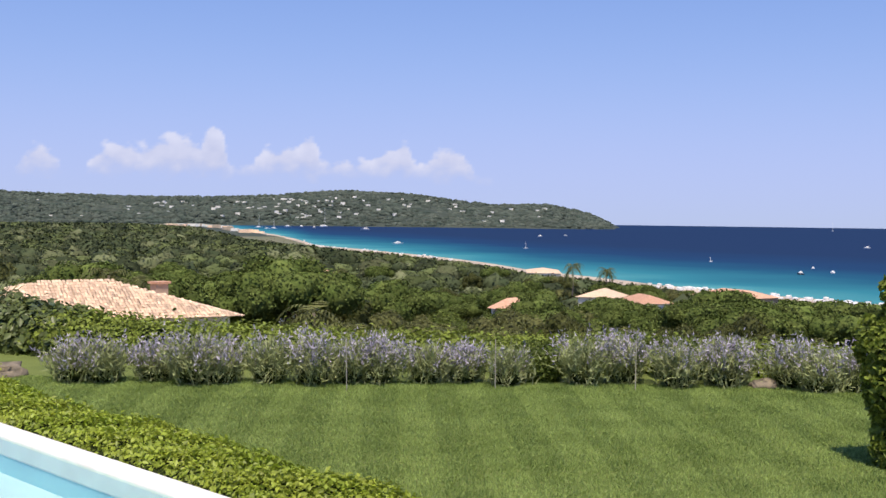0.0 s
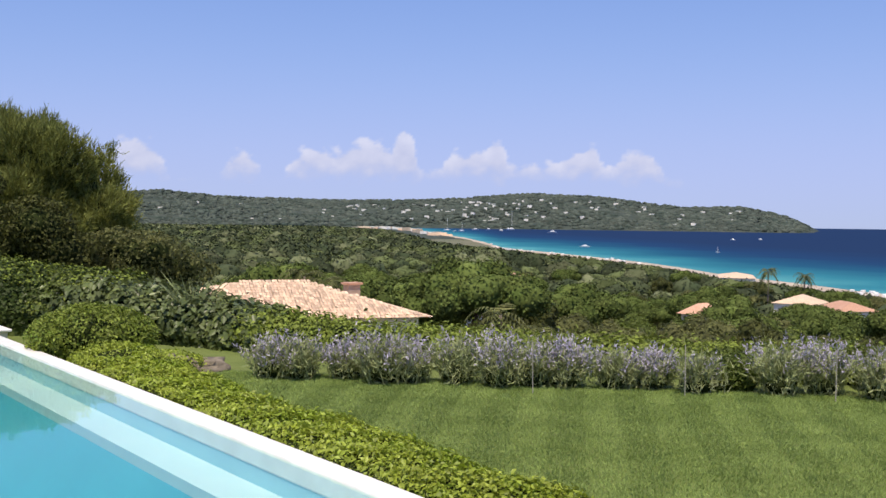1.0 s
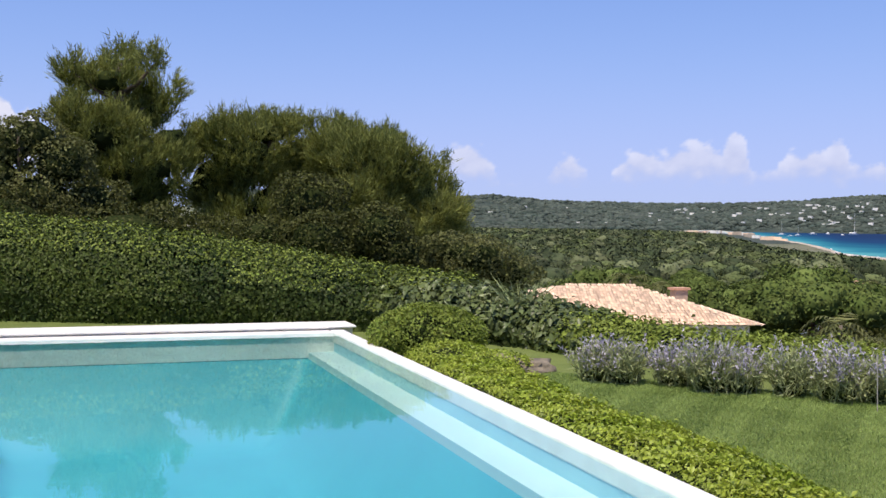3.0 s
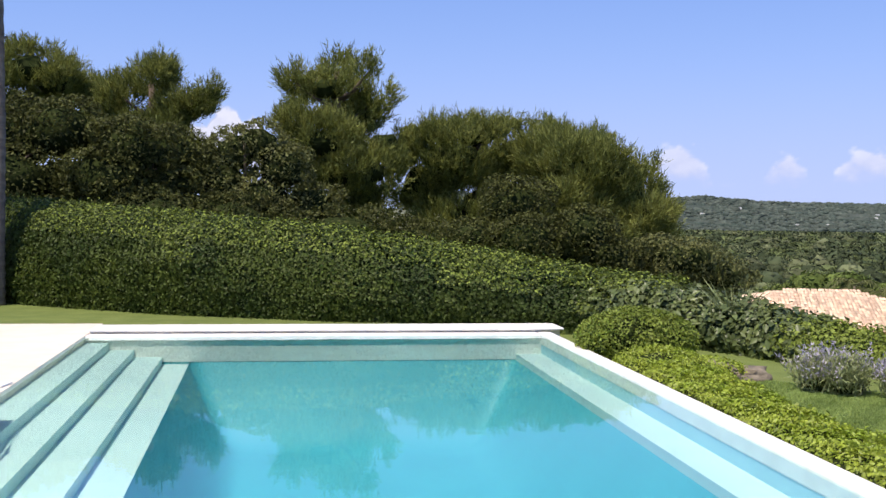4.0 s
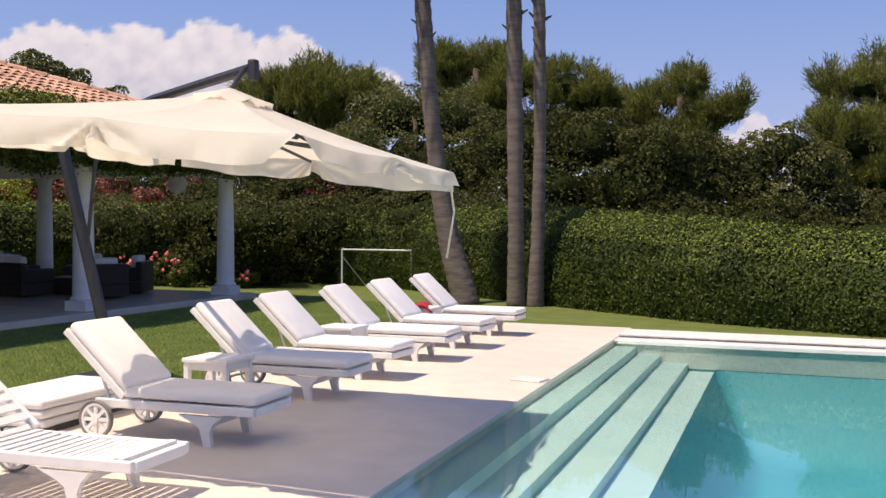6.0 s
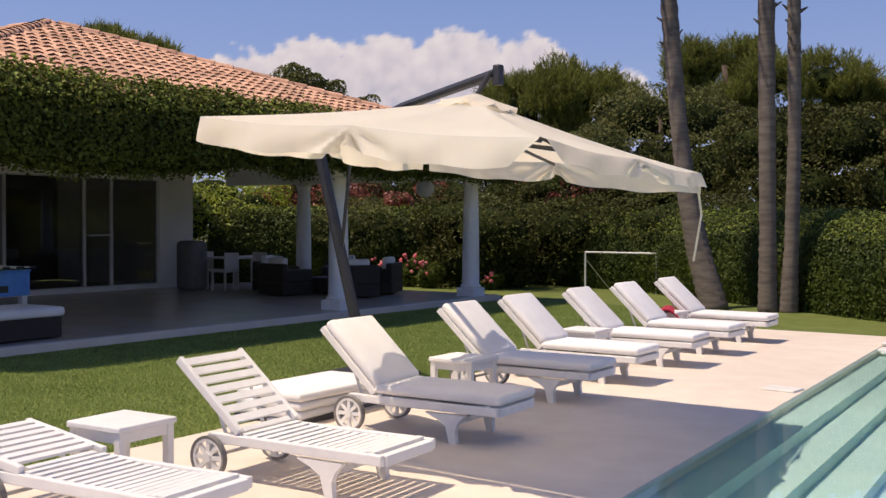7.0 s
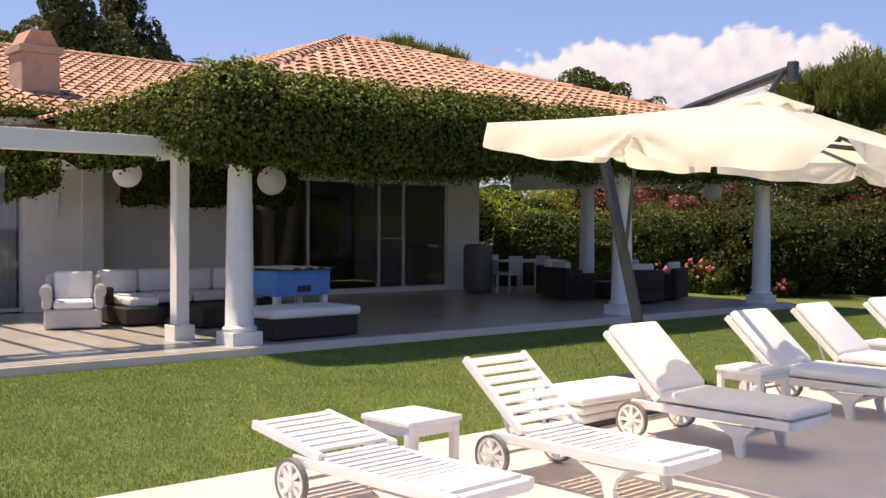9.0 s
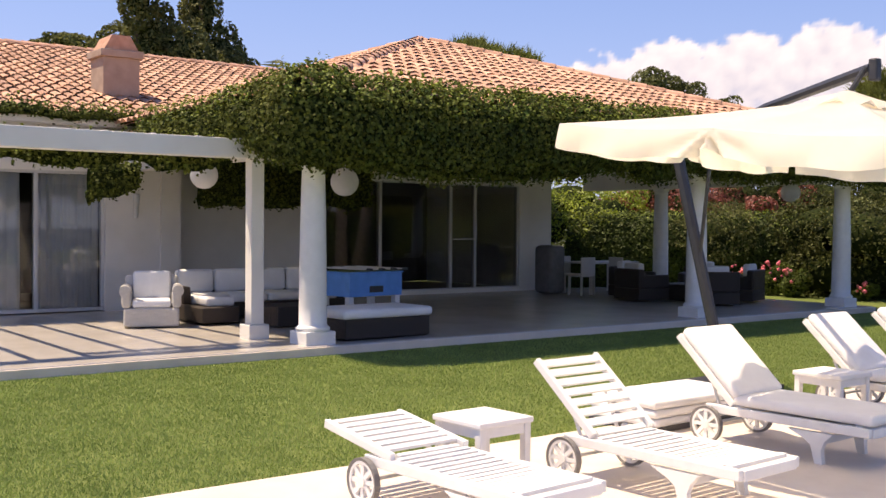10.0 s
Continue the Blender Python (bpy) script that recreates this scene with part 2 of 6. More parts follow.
def leaf_mesh(name, at, normal, size, mat, rng, long=1.7, spread=0.6, fold=0.25):
    """Small pointed leaves, each a folded pair of triangles, facing about along normal."""
    n = len(at)
    nrm = unit(np.asarray(normal) + rng.normal(0, spread, (n, 3)))
    a = unit(np.cross(nrm, rng.normal(0, 1, (n, 3))))
    b = np.cross(nrm, a)
    s = (np.asarray(size) * rng.uniform(0.7, 1.3, n))[:, None]
    v = np.empty((n, 4, 3))
    v[:, 0] = at - a * s * long / 2
    v[:, 1] = at + b * s / 2 + nrm * s * fold
    v[:, 2] = at + a * s * long / 2
    v[:, 3] = at - b * s / 2 + nrm * s * fold
    i = np.arange(n)[:, None] * 4
    f = np.concatenate([i + [0, 1, 2], i + [0, 2, 3]], 0)
    return raw(name, v.reshape(-1, 3), f, mat)


def blade_mesh(name, at, way, length, width, mat, rng, spread=0.3):
    """Thin single-triangle needles or blades from at along way."""
    n = len(at)
    d = unit(np.asarray(way) + rng.normal(0, spread, (n, 3)))
    a = unit(np.cross(d, rng.normal(0, 1, (n, 3)))) * (np.asarray(width) / 2 * np.ones(n))[:, None]
    L = (np.asarray(length) * rng.uniform(0.7, 1.3, n))[:, None]
    v = np.stack([at - a, at + a, at + d * L], 1)
    return raw(name, v.reshape(-1, 3), np.arange(n * 3).reshape(-1, 3), mat)


# ---- ground, sea and distance ----
def smooth(a, b, x):
    t = np.clip((x - a) / (b - a), 0, 1)
    return t * t * (3 - 2 * t)


SEA = -24.0
SHORE_AZ = [-180, 33.5, 35.8, 39.7, 44, 48, 51.4, 58, 63, 69, 80, 120, 180]
SHORE_R = [9000, 2600, 1783, 913, 748, 626, 515, 422, 382, 355, 320, 300, 9000]
RIDGE_AZ = [-20, 10, 19.6, 21.4, 24.4, 27.7, 32, 36.4, 40.9, 44.9, 49.2, 52.2, 54.3, 55.9, 57]
RIDGE_EL = [.030, .025, .0204, .0223, .0175, .016, .0153, .0175, .0239, .0211, .0119, .0130, .0054, -.007, -.02]


def ground_z(r, az):
    r, az = np.asarray(r, float), np.asarray(az, float)
    seaward = smooth(4, 22, az) * (1 - smooth(125, 160, az))
    slope = np.interp(r, [0, 15, 22, 40, 60, 100, 200, 280, 600], [-2.6, -2.6, -4, -7.5, -10, -15, -21.0, -22.6, -23.2])
    flat = np.interp(r, [0, 22, 30, 300, 4000], [-2.6, -2.6, -0.4, 4, 30])
    z = seaward * slope + (1 - seaward) * flat
    shore = np.interp(az, SHORE_AZ, SHORE_R)
    z = np.where(r > shore * .90, np.maximum(z - np.maximum(r - shore, 0) * 0.08 - 3.0, -32), z)
    crest = np.interp(az, RIDGE_AZ, RIDGE_EL) * 3300 + 1.65
    head = np.clip((r - 2650) / 650, 0, 1) ** 0.8 * (1 - smooth(3350, 4200, r))
    on = ((az > 5) & (az < 57)) * 1.0
    return np.where((r > 2600) & (on > 0), np.maximum(z, SEA - 4 + head * (crest - SEA + 4)), z)


def polar(r, az):
    a = np.radians(az)
    return np.stack([r * np.sin(a), r * np.cos(a), ground_z(r, az)], -1)


rs = np.concatenate([[4], np.geomspace(12, 2500, 140), np.linspace(2620, 4300, 40), [4800]])
azs = np.concatenate([np.linspace(-180, 0, 46)[:-1], np.linspace(0, 75, 226), np.linspace(75, 180, 40)[1:-1]])
R_, A_ = np.meshgrid(rs, azs, indexing="ij")
gv = polar(R_, A_)
far_bumps = np.array([noise.fractal(Vector((p[0] * .006, p[1] * .006, 0)), 1.0, 2.1, 5) for p in gv.reshape(-1, 3)]).reshape(R_.shape)
far_bumps = np.where(R_ < 2700, np.abs(far_bumps), far_bumps)
gv[..., 2] += far_bumps * np.clip((R_ - 300) / 2500, 0, 1) * 5 * (gv[..., 2] > SEA - 2)
nr, na = R_.shape
ii, jj = np.meshgrid(np.arange(nr - 1), np.arange(na), indexing="ij")
j2 = (jj + 1) % na
gf = np.stack([ii * na + jj, ii * na + j2, (ii + 1) * na + j2, (ii + 1) * na + jj], -1).reshape(-1, 4)
ground_mesh = raw("ground", gv.reshape(-1, 3), gf[:, ::-1], M_EARTH, True)
ground_mesh.materials.append(M_HILL)
ground_mesh.polygons.foreach_set("material_index", (R_[ii, jj] > 1200).astype(np.int32).ravel())
tagged(new("ground", ground_mesh), "dry green coastal ground sloping down to the bay", "ground", kind="structure")

M_SEA = bpy.data.materials.new("sea_water")
M_SEA.use_nodes = True
n, k = M_SEA.node_tree.nodes, M_SEA.node_tree.links
b = n["Principled BSDF"]
b.inputs["Roughness"].default_value, b.inputs["IOR"].default_value = 0.25, 1.33
b.inputs["Specular IOR Level"].default_value = 0.0
at = n.new("ShaderNodeAttribute")
at.attribute_name = "offshore"
noi = n.new("ShaderNodeTexNoise")
noi.inputs["Scale"].default_value = 0.012
geo = n.new("ShaderNodeNewGeometry")
k.new(geo.outputs["Position"], noi.inputs["Vector"])
ad = n.new("ShaderNodeMath")
ad.operation = 'MULTIPLY_ADD'
ad.inputs[1].default_value = 0.25
k.new(noi.outputs["Fac"], ad.inputs[0]), k.new(at.outputs["Fac"], ad.inputs[2])
ramp = n.new("ShaderNodeValToRGB")
for pos_, col in ((0.10, (0.085, 0.29, 0.31)), (0.22, (0.03, 0.17, 0.225)), (0.40, (0.016, 0.080, 0.150)), (0.60, (0.015, 0.046, 0.115)), (0.95, (0.016, 0.036, 0.092))):
    e = ramp.color_ramp.elements.new(pos_)
    e.color = (*col, 1)
ramp.color_ramp.elements.remove(ramp.color_ramp.elements[0])
ramp.color_ramp.elements.remove(ramp.color_ramp.elements[-1])
k.new(ad.outputs[0], ramp.inputs[0]), k.new(ramp.outputs[0], b.inputs["Base Color"])
wv = n.new("ShaderNodeTexNoise")
wv.inputs["Scale"].default_value = 0.3
k.new(geo.outputs["Position"], wv.inputs["Vector"])
bn = n.new("ShaderNodeBump")
bn.inputs["Strength"].default_value, bn.inputs["Distance"].default_value = 0.3, 0.5
k.new(wv.outputs["Fac"], bn.inputs["Height"]), k.new(bn.outputs[0], b.inputs["Normal"])
srs = np.concatenate([np.geomspace(240, 2400, 60), np.linspace(2500, 4950, 26)])
sas = np.linspace(18, 150, 130)
SR, SA = np.meshgrid(srs, sas, indexing="ij")
sv = np.stack([SR * np.sin(np.radians(SA)), SR * np.cos(np.radians(SA)), np.full(SR.shape, SEA)], -1)
ii, jj = np.meshgrid(np.arange(SR.shape[0] - 1), np.arange(SR.shape[1] - 1), indexing="ij")
na = SR.shape[1]
sea_mesh = raw("sea", sv.reshape(-1, 3), np.stack([ii * na + jj, (ii + 1) * na + jj, (ii + 1) * na + jj + 1, ii * na + jj + 1], -1).reshape(-1, 4)[:, ::-1], M_SEA)
att = sea_mesh.attributes.new("offshore", 'FLOAT', 'POINT')
att.data.foreach_set("value", np.clip((SR / np.interp(SA, SHORE_AZ, SHORE_R) - 1.0) * 0.62, 0, 1).astype(np.float32).ravel())
tagged(new("sea", sea_mesh), "blue bay turning turquoise over the shallows", "sea", kind="structure")
ba = np.linspace(34.5, 125, 90)
br = np.interp(ba, SHORE_AZ, SHORE_R)
bv = np.concatenate([np.stack([(br * f) * np.sin(np.radians(ba)), (br * f) * np.cos(np.radians(ba)), np.full(90, z)], -1) for f, z in ((0.885, -23.1), (1.004, SEA + 0.12))])
bi = np.arange(89)[:, None]
tagged(new("beach", raw("beach", bv, np.concatenate([bi, bi + 1, bi + 91, bi + 90], 1), M_SAND)), "long pale sand beach round the bay", "beach", kind="structure")

# ---- pool, deck and lawns ----
LEFT = lambda x, y: x - 0.040 * (y - 5.75)      # the step side runs slightly askew
Y0, Y1 = 0.9, 14.85
XR = 3.40
deck = prism([(-6.12, -9), (6.5, -9), (6.5, Y0), (LEFT(-2.60, Y0), Y0), (LEFT(-2.60, 16.5), 16.5), (-6.12, 16.5)], -0.5, 0.0)
tagged(part("pool_deck", deck, M_DECK), "pale beige stone pool deck", "deck", kind="structure")
pool = thing("swimming_pool", "rectangular turquoise swimming pool with white rim and side steps", "pool")
edges = [-2.60, -2.285, -1.95, -1.57, -1.20]
levels = [-0.10, -0.20, -0.30, -0.40]
for a, c, z in zip(edges, edges[1:], levels):
    part("step", prism([(LEFT(a, Y0), Y0), (LEFT(c, Y0), Y0), (LEFT(c, Y1), Y1), (LEFT(a, Y1), Y1)], -0.60, z), M_STEP, pool)
part("side_bench", prism([(3.03, Y0), (XR, Y0), (XR, Y1), (3.03, Y1)], -0.60, -0.29), M_STEP, pool)
bu, bw = np.meshgrid(np.linspace(0, 1, 61), np.linspace(0, 1, 91), indexing="ij")
by = Y0 + bw * (Y1 - Y0)
bx = (-1.202 - 0.04 * (by - 5.75)) * (1 - bu) + 3.032 * bu
hem = np.minimum(np.minimum((bx - bx[:1]) / 0.75, (3.032 - bx) / 0.9), np.minimum((Y1 - by) / 1.1, 1))
bz = -0.38 - 1.05 * np.sin(np.clip(hem, 0, 1) * math.pi / 2)
bi, bj = np.meshgrid(np.arange(60), np.arange(90), indexing="ij")
part("basin", raw("basin", np.stack([bx, by, bz], -1).reshape(-1, 3), np.stack([bi * 91 + bj, (bi + 1) * 91 + bj, (bi + 1) * 91 + bj + 1, bi * 91 + bj + 1], -1).reshape(-1, 4), M_POOL, True), M_POOL, pool)
part("basin_shell", one_box(-3.1, 3.4, Y0 - .2, Y1 + .1, -1.7, -1.5), M_POOL, pool)
part("near_wall", one_box(-2.4, XR, Y0 - .2, Y0, -1.3, -0.01), M_POOL, pool)
part("far_wall", one_box(-3.0, XR + .1, Y1, Y1 + .12, -0.37, -0.03), M_COPING, pool)
part("far_wall_foot", one_box(-3.0, XR + .1, Y1 + .004, Y1 + .12, -1.4, -0.372), M_POOL, pool)
part("side_wall", one_box(XR, XR + 0.1, Y0, Y1, -1.3, -0.02), M_POOLWALL, pool)
part("rim", one_box(XR - 0.01, 3.60, Y0 - .2, 15.08, -0.16, 0.0, 0.02), M_COPING, pool, "white stone rim along the planted edge")
part("outer_wall", one_box(XR + .12, 3.56, Y0 - .2, 15.2, -2.2, -0.16), M_WALL, pool)
part("far_coping", one_box(-2.97, XR - .012, Y1 - .03, 15.188, -0.07, -0.008, 0.012), M_COPING, pool)
part("ledge_body", one_box(-2.97, 3.76, 15.19, 15.78, -0.3, 0.018), M_COPING, pool)
part("raised_ledge", one_box(-2.97, 3.80, 15.10, 15.80, 0.018, 0.055, 0.016, seg=3), M_COPING, pool, "raised rounded white ledge at the end of the pool")
water = part("water", raw("water", [(LEFT(-2.602, Y0), Y0, -.022), (XR + .004, Y0, -.022), (XR + .004, Y1 + .004, -.022), (LEFT(-2.602, Y1), Y1 + .004, -.022)], [(0, 1, 2, 3)], M_WATER), M_WATER, pool, "still clear turquoise water")
water.visible_shadow = False


def lawn(name, poly, z, label):
    ob = part(name, prism(poly, z - 0.6, z), M_GRASS)
    return tagged(ob, label, "lawn", kind="structure")


lawn("lawn_house_side", [(-6.12, -14), (-6.12, 16.5), (-3.02, 16.5), (-3.02, 15.78), (6.0, 15.78), (6.0, 40), (-60, 40), (-60, -14)], -0.015, "mown green lawn between the deck and the villa")
lawn("lawn_sea_side", [(3.5, -14), (26, -14), (14, 2), (11, 7), (6.5, 12.5), (4.6, 18), (3.5, 18)], -0.12, "striped mown lawn on the sea side")


# ---- hedges and planting ----
def along(path, step):
    """Points and directions at even steps along a polyline whose rows may carry more values."""
    p = np.array(path, float)
    d = np.concatenate([[0], np.cumsum(np.linalg.norm(np.diff(p[:, :2], axis=0), axis=1))])
    s = np.arange(0, d[-1], step)
    return np.stack([np.interp(s, d, p[:, c]) for c in range(p.shape[1])], 1)


def hedge(name, label, path, width, leaf, mat, density, seed, low=-0.1):
    """path rows: x, y, top height. A clipped hedge: a core coloured dark as inner shade, and a skin of leaves."""
    rng = np.random.default_rng(seed)
    top = thing(name, label, "hedge")
    p = along(path, 0.25)
    t = unit(np.gradient(p[:, :2], axis=0))
    side = np.stack([t[:, 1], -t[:, 0]], 1)
    w = width / 2
    prof = np.array([(-1, 0), (-1.04, .30), (-1.0, .54), (-.87, .74), (-.58, .92), (0, 1.02), (.58, .92), (.87, .74), (1.0, .54), (1.04, .30), (1, 0)])
    wob = np.array([[noise.noise(Vector((q[0] * .9 + k_ * 3.1, q[1] * .9, k_ * 1.7))) for k_ in range(len(prof))] for q in p])
    u = prof[None, :, 0] * (w + 0.09 * wob)
    z = low + (p[:, 2:3] - low) * prof[None, :, 1] + 0.05 * wob
    V = np.stack([p[:, 0:1] + side[:, 0:1] * u, p[:, 1:2] + side[:, 1:2] * u, z], -1)
    nu = len(prof)
    i, j = np.meshgrid(np.arange(len(p) - 1), np.arange(nu - 1), indexing="ij")
    F = np.stack([i * nu + j, (i + 1) * nu + j, (i + 1) * nu + j + 1, i * nu + j + 1], -1).reshape(-1, 4)
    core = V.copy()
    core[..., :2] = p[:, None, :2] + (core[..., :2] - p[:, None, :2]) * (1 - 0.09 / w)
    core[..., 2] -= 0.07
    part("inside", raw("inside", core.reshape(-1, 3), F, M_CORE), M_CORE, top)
    q = V.reshape(-1, 3)
    a, b_, c, d = (q[F[:, x]] for x in range(4))
    nrm = np.cross(b_ - a, d - a)
    area = np.linalg.norm(nrm, axis=1)
    nrm = unit(nrm)
    mid = p[np.minimum(F[:, 0] // nu, len(p) - 1)]
    out = (a + c) / 2 - np.column_stack([mid[:, :2], (mid[:, 2] + low) / 2])
    nrm *= np.sign((nrm * out).sum(1, keepdims=True))
    pick = rng.choice(len(F), int(area.sum() * density), p=area / area.sum())
    s, r = rng.random((2, len(pick), 1))
    at = (a[pick] * (1 - s) + b_[pick] * s) * (1 - r) + (d[pick] * (1 - s) + c[pick] * s) * r
    at += nrm[pick] * rng.normal(-0.02, 0.058, (len(pick), 1))
    part("foliage", leaf_mesh("foliage", at, nrm[pick], leaf, mat, rng, spread=.36), mat, top)
    # brighter leaf copies on upward faces put sunlight into the colour
    lit_top = (nrm[pick][:, 2] > .5) & (rng.random(len(pick)) < .38)
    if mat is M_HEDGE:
        part("young_leaves", leaf_mesh("young_leaves", at[lit_top] + [0, 0, .03], nrm[pick][lit_top], leaf, M_LEAF_BRIGHT, rng, spread=.4), M_LEAF_BRIGHT, top, "leaves coloured bright for the sunlight along the top")
    return top


# brighter green; on hedge and creeper tops it stands in for sunlight
M_LEAF_BRIGHT = material("bright_lit_leaf", (0.16, 0.21, 0.03), 0.55, (0.21, 0.26, 0.045), 2.0, through_light=0.3, island=0.45, spec=0.25)
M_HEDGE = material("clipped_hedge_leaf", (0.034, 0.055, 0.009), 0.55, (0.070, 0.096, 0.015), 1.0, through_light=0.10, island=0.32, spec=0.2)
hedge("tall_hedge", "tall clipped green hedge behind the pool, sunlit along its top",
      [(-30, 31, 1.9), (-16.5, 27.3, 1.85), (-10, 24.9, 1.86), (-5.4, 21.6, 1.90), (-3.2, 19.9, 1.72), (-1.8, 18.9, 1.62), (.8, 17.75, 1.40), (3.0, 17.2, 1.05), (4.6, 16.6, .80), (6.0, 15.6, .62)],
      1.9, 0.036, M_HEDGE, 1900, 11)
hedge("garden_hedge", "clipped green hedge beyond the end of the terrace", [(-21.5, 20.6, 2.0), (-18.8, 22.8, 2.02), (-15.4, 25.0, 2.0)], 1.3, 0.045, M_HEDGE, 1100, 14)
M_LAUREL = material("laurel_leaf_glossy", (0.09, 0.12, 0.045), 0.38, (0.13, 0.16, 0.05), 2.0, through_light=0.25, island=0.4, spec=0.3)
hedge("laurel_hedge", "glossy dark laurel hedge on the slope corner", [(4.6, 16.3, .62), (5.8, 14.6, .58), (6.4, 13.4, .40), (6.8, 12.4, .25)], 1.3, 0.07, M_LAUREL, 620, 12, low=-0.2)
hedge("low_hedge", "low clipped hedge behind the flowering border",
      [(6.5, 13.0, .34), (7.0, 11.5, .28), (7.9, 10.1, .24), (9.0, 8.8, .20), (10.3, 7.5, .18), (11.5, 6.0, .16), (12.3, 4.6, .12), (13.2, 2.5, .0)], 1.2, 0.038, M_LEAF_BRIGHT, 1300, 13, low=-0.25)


def mound(rng, blobs, n):
    """n points with outward directions over a set of ellipsoids (x, y, z, rx, ry, rz), those inside a neighbour left out."""
    b_ = np.array(blobs, float)
    area = (b_[:, 3] * b_[:, 4] + b_[:, 3] * b_[:, 5] + b_[:, 4] * b_[:, 5])
    pick = rng.choice(len(b_), int(n * 1.7), p=area / area.sum())
    d = unit(rng.normal(0, 1, (len(pick), 3)))
    at = b_[pick, :3] + d * b_[pick, 3:] * rng.uniform(0.82, 1.04, (len(pick), 1))
    keep = np.ones(len(pick), bool)
    for q in b_:
        keep &= (((at - q[:3]) / (q[3:] * 0.88)) ** 2).sum(1) > 0.8
    at, d = at[keep][:n], d[keep][:n]
    return at, unit(d)


def blob_core(blobs, shrink=0.72):
    bm = bmesh.new()
    for x, y, z, rx, ry, rz in blobs:
        r = bmesh.ops.create_icosphere(bm, subdivisions=2, radius=1.0)
        for v in r["verts"]:
            f = shrink * (1 + 0.25 * noise.noise(v.co * 2.0 + Vector((x, y, z))))
            v.co = Vector((x + v.co.x * rx * f, y + v.co.y * ry * f, z + v.co.z * rz * f))
    return bm


def trunk_mesh(height, r, limbs, lean=(0, 0), rng=None):
    """A tapered trunk from the ground to height, with limbs to the given points."""
    bm = bmesh.new()
    pts, n = [], 7
    for i in range(n):
        f = i / (n - 1)
        pts.append(Vector((lean[0] * f * f + rng.normal(0, r * .25), lean[1] * f * f + rng.normal(0, r * .25), height * f)))
    tube(bm, pts, [r * (1.25 - 0.85 * i / (n - 1)) for i in range(n)], 9)
    for e in limbs:
        e = Vector(e)
        f = min(0.92, max(0.35, (e.z - (e.xy - pts[-1].xy).length * 0.6) / height))
        i = f * (n - 1)
        a = pts[int(i)].lerp(pts[min(int(i) + 1, n - 1)], i - int(i))
        mid = a.lerp(e, 0.5) + Vector((0, 0, -0.08 * (e - a).length))
        tube(bm, [a, mid, e], [r * .42, r * .28, r * .10], 6)
    return bm


def pine_crown(rng, blobs, tufts, needle=0.20, width=0.026, per=30):
    """Upright candle shoots, each a dense brush of needles, with dark gaps between them."""
    at, d = mound(rng, blobs, tufts * 2)
    gap = np.sin(at[:, 0] * 3.1) + np.sin(at[:, 1] * 2.7 + at[:, 2]) + np.sin(at[:, 2] * 4.3 - at[:, 0] * 1.7) + rng.normal(0, .5, len(at))
    at, d = at[gap > -.75], d[gap > -.75]      # boughs stand apart with dark gaps
    up = unit(d * 0.55 + [0, 0, 0.8] + rng.normal(0, .15, d.shape))
    n = len(at) * per
    up_ = np.repeat(up, per, 0)
    size = np.repeat(rng.uniform(.6, 1.45, (len(at), 1)), per, 0)
    base = np.repeat(at, per, 0) + up_ * rng.uniform(-.14, .34, (n, 1)) * size + rng.normal(0, .042, (n, 3)) * size
    return blade_mesh("crown", base, up_ * 1.15 + rng.normal(0, .36, (n, 3)), needle * size[:, 0], width, M_NEEDLE, rng, 0.22)


def pine(at, blobs, label, seed, tufts, r=0.22, needle=0.15, width=0.030):
    """A pine standing at (x, y); blobs are given about its foot, z from the foot."""
    rng = np.random.default_rng(seed)
    x, y, z = at
    t = thing("pine_tree", label, "tree", pose(x, y, z))
    blobs = main = [(x_, y_, z_ - .12 * c_, a_ * .90, b_ * .90, c_ * .84) for x_, y_, z_, a_, b_, c_ in blobs]
    for b_ in main:
        for _ in range(9):
            d_ = unit(rng.normal(0, 1, (1, 3)))[0]
            d_[2] = abs(d_[2]) * .8 + (.1 if rng.random() < .75 else -.7)
            s_ = rng.uniform(.18, .42)
            blobs = list(blobs) + [(b_[0] + d_[0] * b_[3] * .92, b_[1] + d_[1] * b_[4] * .92, b_[2] + d_[2] * b_[5] * .95, b_[3] * s_, b_[4] * s_, b_[5] * s_ * 1.1)]
    top = max(b_[2] for b_ in main) - .1
    part("trunk", trunk_mesh(top, r, [b_[:3] for b_ in main], rng=rng), M_BARK, t, smooth=True)
    part("crown", pine_crown(rng, blobs, int(tufts * 0.7), needle, width), M_NEEDLE, t)
    # dark cores paint the shade seen between the boughs
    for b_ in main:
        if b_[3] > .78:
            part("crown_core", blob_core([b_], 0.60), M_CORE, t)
    return t


